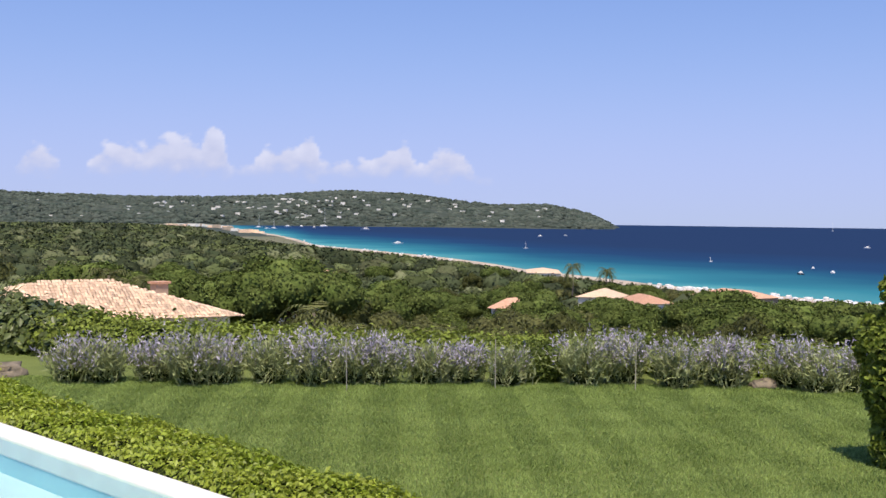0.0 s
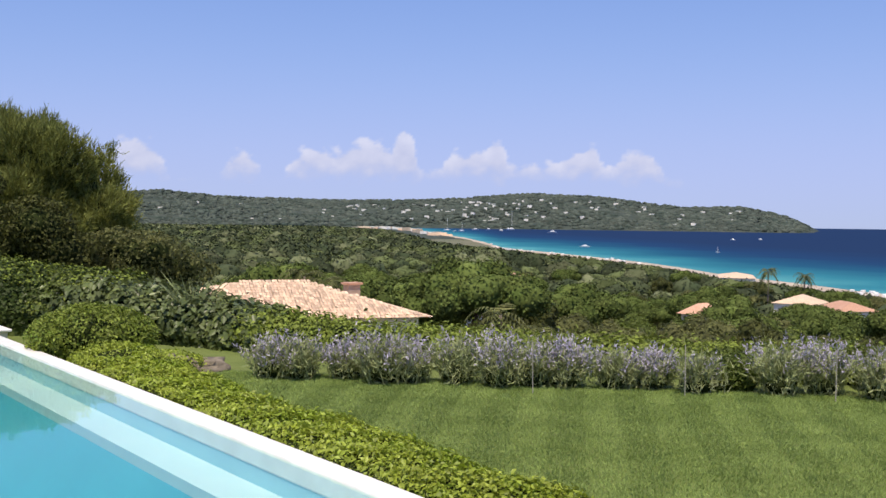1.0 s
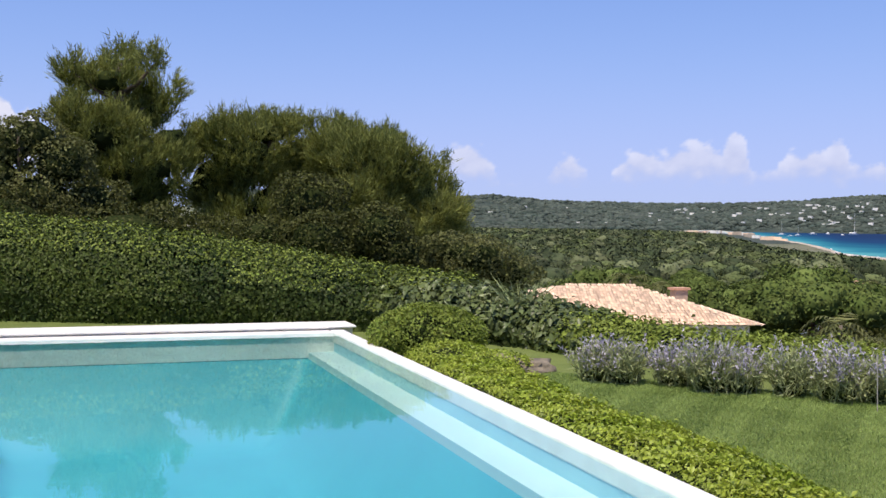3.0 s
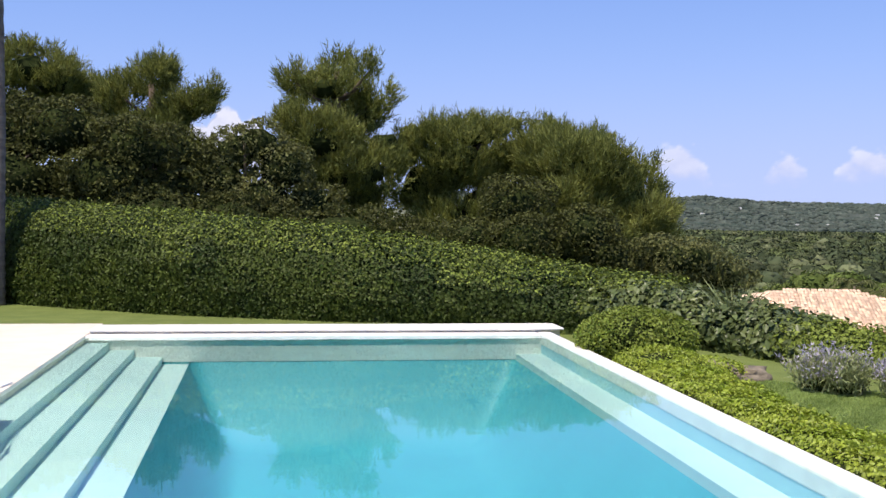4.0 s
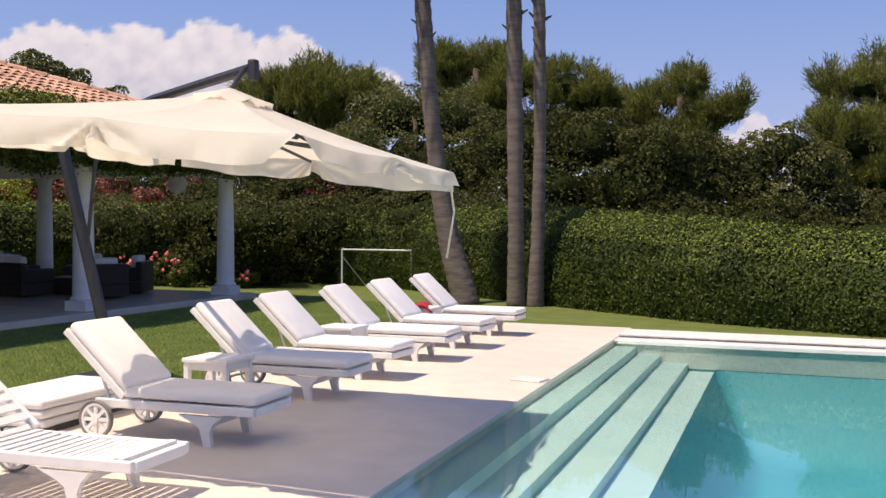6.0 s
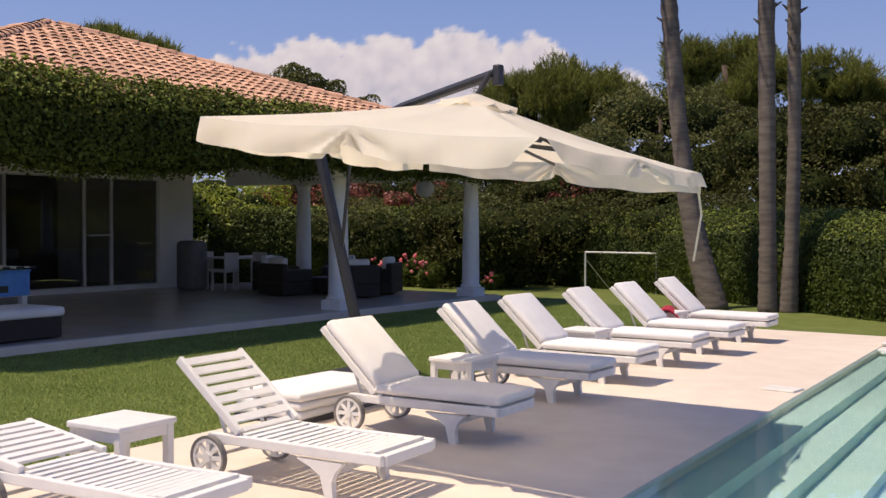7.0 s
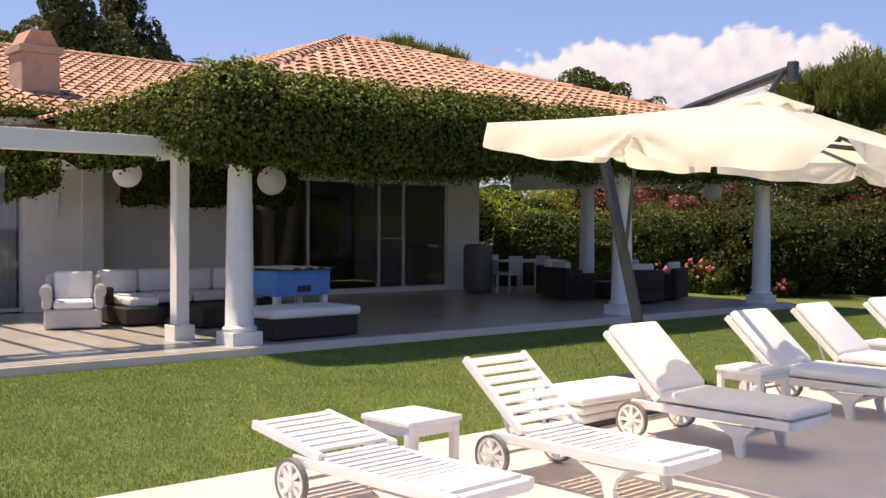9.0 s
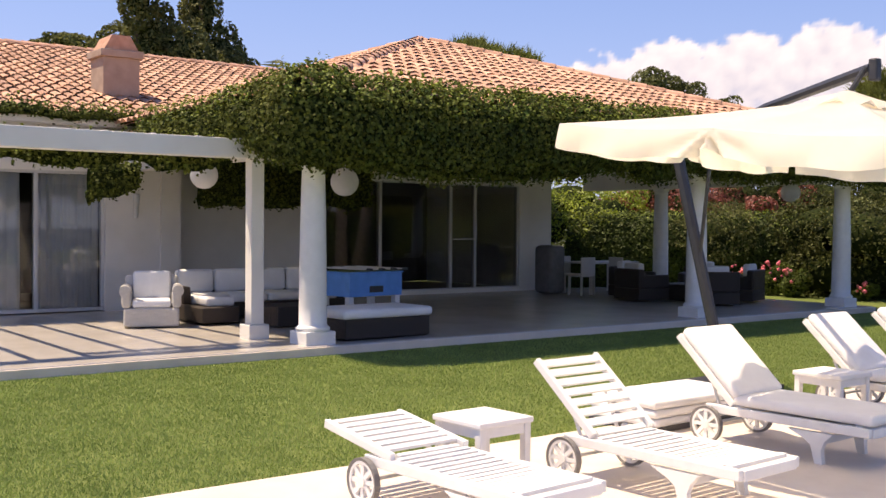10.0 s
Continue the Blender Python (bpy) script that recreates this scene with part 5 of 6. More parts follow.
part("pillar", one_box(-13.08, -12.82, -3.4, -3.14, .1, 2.535, .01), M_WALL, pg)

# roofs
apex = Vector((-18.0, 12.95, 5.5))
e = [Vector((-11.35, 6.35, 3.30)), Vector((-11.35, 19.65, 3.30)), Vector((-25, 19.65, 3.30)), Vector((-25, 6.35, 3.30))]
bm = bmesh.new()
q = [bm.verts.new(v) for v in e] + [bm.verts.new(apex)]
for i in range(4):
    bm.faces.new((q[i], q[(i + 1) % 4], q[4]))
bm.faces.new([bm.verts.new(v - Vector((0, 0, .12))) for v in e])
part("roof", bm, M_TILE, house, "terracotta canal tile hip roof")
w_e0, w_e1 = Vector((-17.7, -12, 3.42)), Vector((-17.7, 7.6, 3.42))
w_r0, w_r1 = Vector((-25.9, -12, 5.80)), Vector((-25.9, 14.5, 5.80))
bm = bmesh.new()
q = [bm.verts.new(v) for v in (w_e0, w_e1 + Vector((0, 3, 0)), w_r1, w_r0)]
bm.faces.new(q)
q2 = [bm.verts.new(v) for v in (w_r0, w_r1, Vector((-34, 14.5, 3.4)), Vector((-34, -12, 3.4)))]
bm.faces.new(q2)
part("wing_roof", bm, M_TILE, house)
part("eave_board", one_box(-18.0, -17.72, -12, 7.5, 3.30, 3.40), M_WALL, house)
cm = part("chimney", one_box(-20.3, -19.6, 6.78, 7.48, 3.6, 4.78, .01), M_BRONZE, house, "rose-brown rendered chimney")
part("chimney_collar", one_box(-20.36, -19.54, 6.72, 7.54, 4.78, 4.92, .015), M_BRONZE, cm)
bm = bmesh.new()
q = [bm.verts.new(v) for v in ((-20.3, 6.8, 4.92), (-19.6, 6.8, 4.92), (-19.6, 7.46, 4.92), (-20.3, 7.46, 4.92), (-20.3, 6.95, 5.2), (-19.6, 6.95, 5.2), (-19.6, 7.30, 5.2), (-20.3, 7.30, 5.2))]
for f in ((0, 1, 5, 4), (1, 2, 6, 5), (2, 3, 7, 6), (3, 0, 4, 7), (4, 5, 6, 7)):
    bm.faces.new([q[i] for i in f])
part("chimney_cap", bm, M_TILE, cm)
random.seed(5)
tagged(canal_tiles("roof_tiles", [slope(e[0], e[1], apex, tri_inside(e[0], e[1], apex)), slope(e[3], e[0], apex, tri_inside(e[3], e[0], apex)), slope(e[1], e[2], apex, tri_inside(e[1], e[2], apex))], M_TILE, house, .24, .40, single=lambda p: p.x > -16.8 and 8.2 < p.y < 15.5 and p.x < -12.2), kind="stuff")
tagged(canal_tiles("wing_tiles", [slope(w_e0, Vector((-17.7, 15, 3.42)), w_r0, lambda p: -4 < p.y and (p.y < 7.6 + max(0, (-p.x - 18)) * 1.0))], M_TILE, house, .24, .40), kind="stuff")


def ridge_tiles(name, a, b_, parent, w=.28, step=.38):
    n = int((b_ - a).length / step)
    d = (b_ - a).normalized()
    side = d.cross(Vector((0, 0, 1))).normalized()
    up = side.cross(d)
    for i in range(n):
        V = []
        for f, s in ((0, 1.0), (1.08, .82)):
            c_ = a + d * step * (i + f)
            for t in range(7):
                an = math.pi * t / 6
                V.append(c_ + side * math.cos(an) * w * .5 * s + up * (math.sin(an) * w * .45 * s + .03))
        part(name, raw(name, [tuple(v) for v in V], [(t, t + 1, t + 8, t + 7) for t in range(6)], M_TILE), M_TILE, parent)


for c_ in e[:2] + [e[3]]:
    ridge_tiles("ridge_tile", c_, apex, house)
ridge_tiles("ridge_tile", Vector((-25.9, -4, 5.80)), Vector((-25.9, 14.5, 5.80)), house)


# ---- creeper on the eaves ----
M_VINE = material("creeper_leaf", (0.060, 0.078, 0.015), 0.65, (0.105, 0.118, 0.023), 1.2, through_light=0.16, island=0.38, spec=0.1)


def creeper(name, label, rows, seed, density, depth=1.0):
    """rows: (x, y, z low, z high, out x, out y): a hanging mat of leaves along an eave."""
    rng = np.random.default_rng(seed)
    t = thing(name, label, "vine")
    p = along(rows, .12)
    V = []
    for q in p:
        wob = noise.noise(Vector((q[0] * .9, q[1] * .9, 1.0)))
        lo = q[2] + .22 * wob + .1 * noise.noise(Vector((q[0] * 3, q[1] * 3, 5)))
        hi = q[3] + .10 * noise.noise(Vector((q[0] * 2, q[1] * 2, 9)))
        o = np.array([q[4], q[5]])
        b_ = q[:2]
        prof = [(-.25, lo + .15), (.05, lo), (.30, lo + .12), (.42 + .1 * wob, lo + (hi - lo) * .35), (.40, lo + (hi - lo) * .7), (.15, hi - .02), (-.25, hi + .08), (-.5 - .25 * wob, hi + .13)]
        V.append([(*(b_ + o * u * depth), z) for u, z in prof])
    V = np.array(V)
    nu = V.shape[1]
    i, j = np.meshgrid(np.arange(len(V) - 1), np.arange(nu - 1), indexing="ij")
    F = np.stack([i * nu + j, (i + 1) * nu + j, (i + 1) * nu + j + 1, i * nu + j + 1], -1).reshape(-1, 4)
    q = V.reshape(-1, 3)
    core = V.copy()
    core[:, 2:5, :2] -= p[:, None, 4:6] * .12
    core[:, 5:, 2] -= .08
    # dark sheet behind the leaves, coloured as the creeper's inner shade
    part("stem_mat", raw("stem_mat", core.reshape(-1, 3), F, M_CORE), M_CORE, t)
    a, b_, c_, d_ = (q[F[:, x]] for x in range(4))
    nrm = np.cross(b_ - a, d_ - a)
    area = np.linalg.norm(nrm, axis=1)
    nrm = unit(nrm)
    outw = np.column_stack([p[F[:, 0] // nu, 4:6], np.full(len(F), .4)])
    nrm *= np.sign((nrm * outw).sum(1, keepdims=True) + 1e-6)
    pick = rng.choice(len(F), int(area.sum() * density * 2.9), p=area / area.sum())
    s_, r_ = rng.random((2, len(pick), 1))
    at = (a[pick] * (1 - s_) + b_[pick] * s_) * (1 - r_) + (d_[pick] * (1 - s_) + c_[pick] * s_) * r_ + nrm[pick] * rng.normal(0, .07, (len(pick), 1))
    # sun on the creeper's top is painted: some upward leaves take brighter green
    lit_top = (nrm[pick][:, 2] > .45) & (rng.random(len(pick)) < .45)
    part("young_leaves", leaf_mesh("young_leaves", at[lit_top] + [0, 0, .03], nrm[pick][lit_top] + [0, 0, .4], .046, M_LEAF_BRIGHT, rng, long=1.2, fold=.15), M_LEAF_BRIGHT, t, "leaves coloured bright for sun on the creeper's top")
    part("leaves", leaf_mesh("leaves", at, nrm[pick] + [0, 0, .25], .046, M_VINE, rng, long=1.2, fold=.15), M_VINE, t)
    return t


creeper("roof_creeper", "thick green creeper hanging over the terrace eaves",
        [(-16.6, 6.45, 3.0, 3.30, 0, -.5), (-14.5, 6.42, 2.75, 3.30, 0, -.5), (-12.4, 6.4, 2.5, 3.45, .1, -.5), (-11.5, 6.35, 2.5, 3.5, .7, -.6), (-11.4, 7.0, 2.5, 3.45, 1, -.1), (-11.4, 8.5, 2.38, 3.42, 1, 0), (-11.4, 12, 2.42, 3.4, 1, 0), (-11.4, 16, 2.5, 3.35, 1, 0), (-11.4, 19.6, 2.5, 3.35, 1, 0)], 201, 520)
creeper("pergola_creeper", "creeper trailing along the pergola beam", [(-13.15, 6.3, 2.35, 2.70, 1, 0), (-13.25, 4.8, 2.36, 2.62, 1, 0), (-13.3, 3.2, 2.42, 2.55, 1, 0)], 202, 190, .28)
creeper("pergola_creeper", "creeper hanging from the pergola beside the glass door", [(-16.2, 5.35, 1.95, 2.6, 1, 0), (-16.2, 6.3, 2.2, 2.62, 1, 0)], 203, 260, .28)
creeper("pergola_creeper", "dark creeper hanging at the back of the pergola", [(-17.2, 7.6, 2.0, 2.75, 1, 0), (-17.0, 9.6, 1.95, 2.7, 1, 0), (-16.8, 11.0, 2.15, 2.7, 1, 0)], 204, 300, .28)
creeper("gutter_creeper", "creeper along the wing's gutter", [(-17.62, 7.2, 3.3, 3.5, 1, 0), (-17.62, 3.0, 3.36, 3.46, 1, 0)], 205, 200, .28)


# ---- loungers ----
def wheel(parent, x, y, r=.145):
    w = part("wheel", one_tube([(x, y - .022, r), (x, y + .022, r)], .03, 12), M_WHITE, parent)
    bm = bmesh.new()
    n_ = 26
    ring = [[bm.verts.new((x + rr * math.cos(2 * math.pi * j / n_), y + yy, r + rr * math.sin(2 * math.pi * j / n_))) for j in range(n_)] for rr, yy in ((r - .022, -.016), (r - .004, -.02), (r - .004, .02), (r - .022, .016))]
    for a, b_ in zip(ring, ring[1:] + ring[:1]):
        for j in range(n_):
            bm.faces.new((a[j], a[(j + 1) % n_], b_[(j + 1) % n_], b_[j]))
    part("tyre", bm, M_RUBBER, w, "worn grey rubber tyre")
    bm = bmesh.new()
    for j in range(8):
        an = 2 * math.pi * j / 8
        m = pose(x, y, r) @ Matrix.Rotation(-an, 4, 'Y')
        box(bm, .02, r - .02, -.010, .010, -.014, .014, m=m)
    part("spokes", bm, M_WHITE, w)
    bm = bmesh.new()
    ring = [[bm.verts.new((x + rr * math.cos(2 * math.pi * j / n_), y + yy, r + rr * math.sin(2 * math.pi * j / n_))) for j in range(n_)] for rr, yy in ((r - .040, -.014), (r - .0225, -.014), (r - .0225, .014), (r - .040, .014))]
    for a, b_ in zip(ring, ring[1:] + ring[:1]):
        for j in range(n_):
            bm.faces.new((a[j], a[(j + 1) % n_], b_[(j + 1) % n_], b_[j]))
    part("rim", bm, M_WHITE, w)


def lounger(at, tilt, cushion, label):
    """Foot end at the origin, head towards -x."""
    t = thing("sun_lounger", label, "sun lounger", at, "loungers along the pool")
    SEAT, BACK, W, Z = 1.07, (.68 if cushion else .645), .285, .30
    for s in (-1, 1):
        part("side_rail", one_box(-1.34, 0, s * W - .022, s * W + .022, Z - .065, Z, .008), M_WHITE, t)
    part("end_rail", one_box(-.05, 0.012, -W + .022, W - .022, Z - .07, Z - .005, .008), M_WHITE, t)
    part("cross_rail", one_box(-1.29, -1.23, -W + .022, W - .022, Z - .08, Z - .02, .006), M_WHITE, t)
    for s in (-1, 1):
        bm = bmesh.new()
        pts = [(-.62, Z - .08), (-.27, Z - .08), (-.33, Z - .14), (-.355, .10), (-.345, 0), (-.405, 0), (-.44, .13), (-.50, Z - .13)]
        va = [bm.verts.new((x, s * W - .022, z)) for x, z in pts]
        vb = [bm.verts.new((x, s * W + .022, z)) for x, z in pts]
        bm.faces.new(va), bm.faces.new(vb[::-1])
        for i in range(len(pts)):
            j = (i + 1) % len(pts)
            bm.faces.new((va[j], va[i], vb[i], vb[j]))
        bmesh.ops.recalc_face_normals(bm, faces=bm.faces[:])
        part("leg", bm, M_WHITE, t)
    part("leg_bar", one_box(-.42, -.38, -W, W, .13, .17), M_WHITE, t)
    part("axle", one_tube([(-1.31, -W - .06, .145), (-1.31, W + .06, .145)], .012, 8), M_FRAME, t)
    for s in (-1, 1):
        wheel(t, -1.31, s * (W + .048))
        part("wheel_bracket", one_box(-1.345, -1.26, s * W - .018, s * W + .018, .11, Z - .07, .006), M_WHITE, t)
    n_ = 15
    for i in range(n_):
        x = -.09 - i * (SEAT - .1) / (n_ - 1)
        sag = .03 * math.sin(math.pi * i / (n_ - 1))
        part("slat", one_box(x - .024, x + .024, -W + .01, W - .01, Z - .012 - sag, Z + .010 - sag), M_WHITE, t)
    back = part("backrest", one_box(-.04, 0, -W + .05, W - .05, -.03, .0, .004), M_WHITE, t)
    back.matrix_basis = pose(-SEAT - .02, 0, Z + .02, 0, tilt, 0)
    for s in (-1, 1):
        part("back_rail", one_box(-BACK - .03, 0, s * W - .02, s * W + .02, -.035, .02, .008), M_WHITE, back)
    for i in range(7):
        x = -.10 - i * (BACK - .12) / 6
        part("back_slat", one_box(x - .028, x + .028, -W + .015, W - .015, -.002, .016), M_WHITE, back)
    for s in (-1, 1):
        p = pose(-SEAT - .02, 0, Z + .02, 0, tilt, 0) @ Vector((-.42, s * (W - .10), -.03))
        part("prop", one_tube([tuple(p), (-1.29, s * (W - .10), Z - .04)], .013, 6), M_WHITE, t)
    if cushion:
        part("seat_cushion", one_box(-1.10, .02, -.30, .30, Z + .012, Z + .09, .035, seg=3), M_CUSHION, t, "white padded seat cushion", True)
        part("back_cushion", one_box(-BACK - .03, -.02, -.30, .30, .018, .10, .035, seg=3), M_CUSHION, back, "white padded back cushion", True)
    return t


LC = "white wooden sun lounger with white cushions and raised backrest"
first = lounger(pose(-3.91, 6.84, 0, 0, 0, 2), 43, True, LC)
for fx, y, turn in ((-4.15, 8.85, 1), (-4.26, 10.17, 0), (-4.27, 11.74, 2), (-4.29, 13.10, -1), (-4.33, 14.74, 1)):
    copy_thing(first, pose(fx, y, 0, 0, 0, turn))
lounger(pose(-3.67, 5.13, 0, 0, 0, 3), 40, False, "white slatted wooden sun lounger with raised bare backrest")
lounger(pose(-3.91, 3.76, 0, 0, 0, 4), 9, False, "white slatted wooden sun lounger lying almost flat")


def side_table(x, y, turn=0):
    t = thing("side_table", "small square white wooden side table beside the loungers", "table", pose(x, y, 0, 0, 0, turn), "side tables")
    part("tabletop", one_box(-.235, .235, -.235, .235, .385, .425, .01), M_WHITE, t)
    for sx in (-1, 1):
        part("apron", one_box(sx * .20 - .01, sx * .20 + .01, -.17, .17, .32, .385), M_WHITE, t)
        part("apron", one_box(-.17, .17, sx * .20 - .01, sx * .20 + .01, .32, .385), M_WHITE, t)
        for sy in (-1, 1):
            part("leg", one_box(sx * .195 - .026, sx * .195 + .026, sy * .195 - .026, sy * .195 + .026, 0, .384, .005), M_WHITE, t)


for x, y, tn in ((-5.28, 4.31, 3), (-5.20, 8.12, 0), (-5.42, 11.1, 0), (-5.6, 14.05, 0)):
    side_table(x, y, tn)
for i in range(3):
    st = part("spare_cushion", one_box(-.36, .36, -.62, .62, .04 + .075 * i, .11 + .075 * i, .03, seg=3), M_CUSHION, smooth=True)
    st.matrix_basis = pose(-6.05 + .02 * i, 7.0, 0, 0, 0, 4 - 2 * i)
    tagged(st, "white lounger cushion lying in a pile on a dark pallet", "cushion", "stacked cushions")
pal = part("pallet", one_box(-.36, .36, -.62, .62, 0, .045, .005), M_GREYMETAL)
pal.matrix_basis = pose(-6.05, 7.0, 0, 0, 0, 4)
tagged(pal, "low dark board under the pile of cushions", "board")
lid = part("skimmer_lid", one_box(-.17, .17, -.13, .13, 0, .022, .008), M_COPING)
lid.matrix_basis = pose(-2.99, 10.55, 0.0, 0, 0, -8)
tagged(lid, "white skimmer lid lying on the deck beside the pool", "lid")
bm = bmesh.new()
bmesh.ops.create_grid(bm, x_segments=14, y_segments=10, size=1)
for v in bm.verts:
    v.co = Vector((v.co.x * .27, v.co.y * .36, .55 - .32 * v.co.x ** 2 + .05 * noise.noise(v.co * 3)))
tw = part("towel", bm, M_RED, smooth=True)
tw.matrix_basis = pose(-5.60, 14.05, -.08, 0, 0, 20)
sm = tw.modifiers.new("thick", 'SOLIDIFY')
sm.thickness = .02
tagged(tw, "crumpled dark red towel on a side table", "towel")

# ---- cantilever parasol ----
par = thing("cantilever_parasol", "large cream canvas cantilever parasol, tilted over the loungers", "parasol")
PA, PB, PC, PD = Vector((-5.38, 5.07, 2.37)), Vector((-2.73, 5.02, 2.116)), Vector((-3.16, 8.63, 2.08)), Vector((-5.85, 8.46, 2.33))
PT = Vector((-4.24, 6.78, 2.587))
bm = bmesh.new()
ringpts = []
cs = [PA, PB, PC, PD]
for i in range(4):
    a, c_ = cs[i], cs[(i + 1) % 4]
    for j in range(16):
        f = j / 16
        sag = -.025 * math.sin(math.pi * ((f * 2) % 1))
        ringpts.append(a.lerp(c_, f) + Vector((0, 0, sag)))
rows_ = []
for kk in range(9):
    f = .10 + .90 * kk / 8
    row = []
    for i, p in enumerate(ringpts):
        q_ = PT.lerp(p, f)
        q_.z -= .05 * math.sin(math.pi * f) * (.6 + .4 * abs(math.sin(math.pi * i / 8)))
        row.append(bm.verts.new(q_))
    rows_.append(row)
n_ = len(ringpts)
for r0, r1 in zip(rows_, rows_[1:]):
    for i in range(n_):
        bm.faces.new((r0[i], r0[(i + 1) % n_], r1[(i + 1) % n_], r1[i]))
part("canopy", bm, M_CANVAS, par, "cream canvas canopy", True)
for side in range(4):
    bm = bmesh.new()
    a_, b2_ = cs[side], cs[(side + 1) % 4]
    outw = ((a_ + b2_) / 2 - PT)
    outw.z = 0
    outw.normalize()
    prev = None
    length = (b2_ - a_).length
    for i in range(121):
        f = i / 120
        e_ = a_.lerp(b2_, f) + Vector((0, 0, -.025 * math.sin(math.pi * ((f * 2) % 1))))
        swag = math.sin(math.pi * ((f * 2) % 1))
        drop = (.168, .120, .165, .165)[side] + .012 * swag + .008 * math.sin(f * 31 + side)
        open_end = min(1.0, f / .07 if side == 1 else (1 - f) / .07 if side == 0 else 1.0)      # flaps part at one corner
        drop = drop * (.12 + .88 * open_end) - .05 * math.exp(-((f - .5) / .022) ** 2)
        col = []
        for g in (0, .16, .33, .5, .67, .84, 1.0):
            away = abs(f - .5) * length
            theta = math.atan2(g * drop, away + .02)
            fold = .055 * math.sin(theta * 11 + side) * math.exp(-away / .40) + .016 * math.sin(f * 29 + 2.2 * side + 2 * g) + .012 * abs(math.sin(f * 37 + side))
            col.append(bm.verts.new(e_ + outw * (.012 + (fold + .03 + .03 * swag) * g ** .8) - Vector((0, 0, drop * g))))
        if prev:
            for g in range(6):
                bm.faces.new((prev[g], col[g], col[g + 1], prev[g + 1]))
        prev = col
    part("valance", bm, M_CANVAS, par, "wavy cream canvas valance", True)
bm = bmesh.new()
n_ = 24
prev = None
for j in range(n_ + 1):
    an = 2 * math.pi * j / n_
    rr = .30 + .025 * math.sin(an * 6)
    dx_, dy_ = math.cos(an), math.sin(an)
    col = [bm.verts.new(PT + Vector((dx_ * rr * g, dy_ * rr * g, up_ - rr * g * (.29 + .09 * dx_ + .03 * dy_)))) for g, up_ in ((0, .045), (.6, .04), (1.0, .016 + .034 * math.sin(an * 8)))]
    if prev:
        bm.faces.new((prev[0], prev[1], col[1])), bm.faces.new((prev[1], prev[2], col[2], col[1]))
    prev = col
part("vent_cap", bm, M_CANVAS, par, "cream canvas vent cap", True)
hub = PT + Vector((0, 0, -.30))
part("hub", one_tube([hub - Vector((0, 0, .08)), hub + Vector((0, 0, .1))], .07, 12), M_GREYMETAL, par)
mids = [cs[i].lerp(cs[(i + 1) % 4], .5) for i in range(4)]
for p in cs + mids:
    part("rib", one_tube([PT + Vector((0, 0, -.05)), PT.lerp(p, .5) - Vector((0, 0, .12)), p - Vector((0, 0, .02))], .014, 6), M_GREYMETAL, par)
    part("strut", one_tube([hub, PT.lerp(p, .55) - Vector((0, 0, .13))], .010, 6), M_GREYMETAL, par)
post_base, post_top = Vector((-6.90, 8.88, -.02)), Vector((-7.45, 8.72, 2.42))
part("post", one_tube([post_base, post_top], .062, 10), M_GREYMETAL, par, "leaning dark grey metal post")
bm = bmesh.new()
for a_, b2_ in ((post_top, Vector((-5.63, 7.75, 2.70))), (Vector((-5.63, 7.75, 2.70)), PT + Vector((.14, .06, .19)))):
    tube(bm, [a_, b2_], .042, 8)
part("arm", bm, M_GREYMETAL, par)
part("arm_head", one_box(-.034, .034, -.034, .034, -.11, .045, .012, m=Matrix.Translation(PT + Vector((.15, .07, .21)))), M_GREYMETAL, par)
part("hanger", one_tube([PT + Vector((.1, .04, .2)), PT + Vector((0, 0, .02))], .02, 8), M_GREYMETAL, par)
part("brace", one_tube([Vector((-7.2, 8.79, 1.3)), Vector((-6.9, 8.6, 2.5))], .02, 8), M_GREYMETAL, par)
part("cord", one_tube([PC - Vector((0.02, 0, .1)), PC + Vector((.0, .05, -.35)), PC + Vector((-.06, .03, -.75))], .010, 6), M_CANVAS, par)
part("base_plate", one_box(-7.35, -6.5, 8.45, 9.3, -.03, .05, .01), M_GREYMETAL, par)

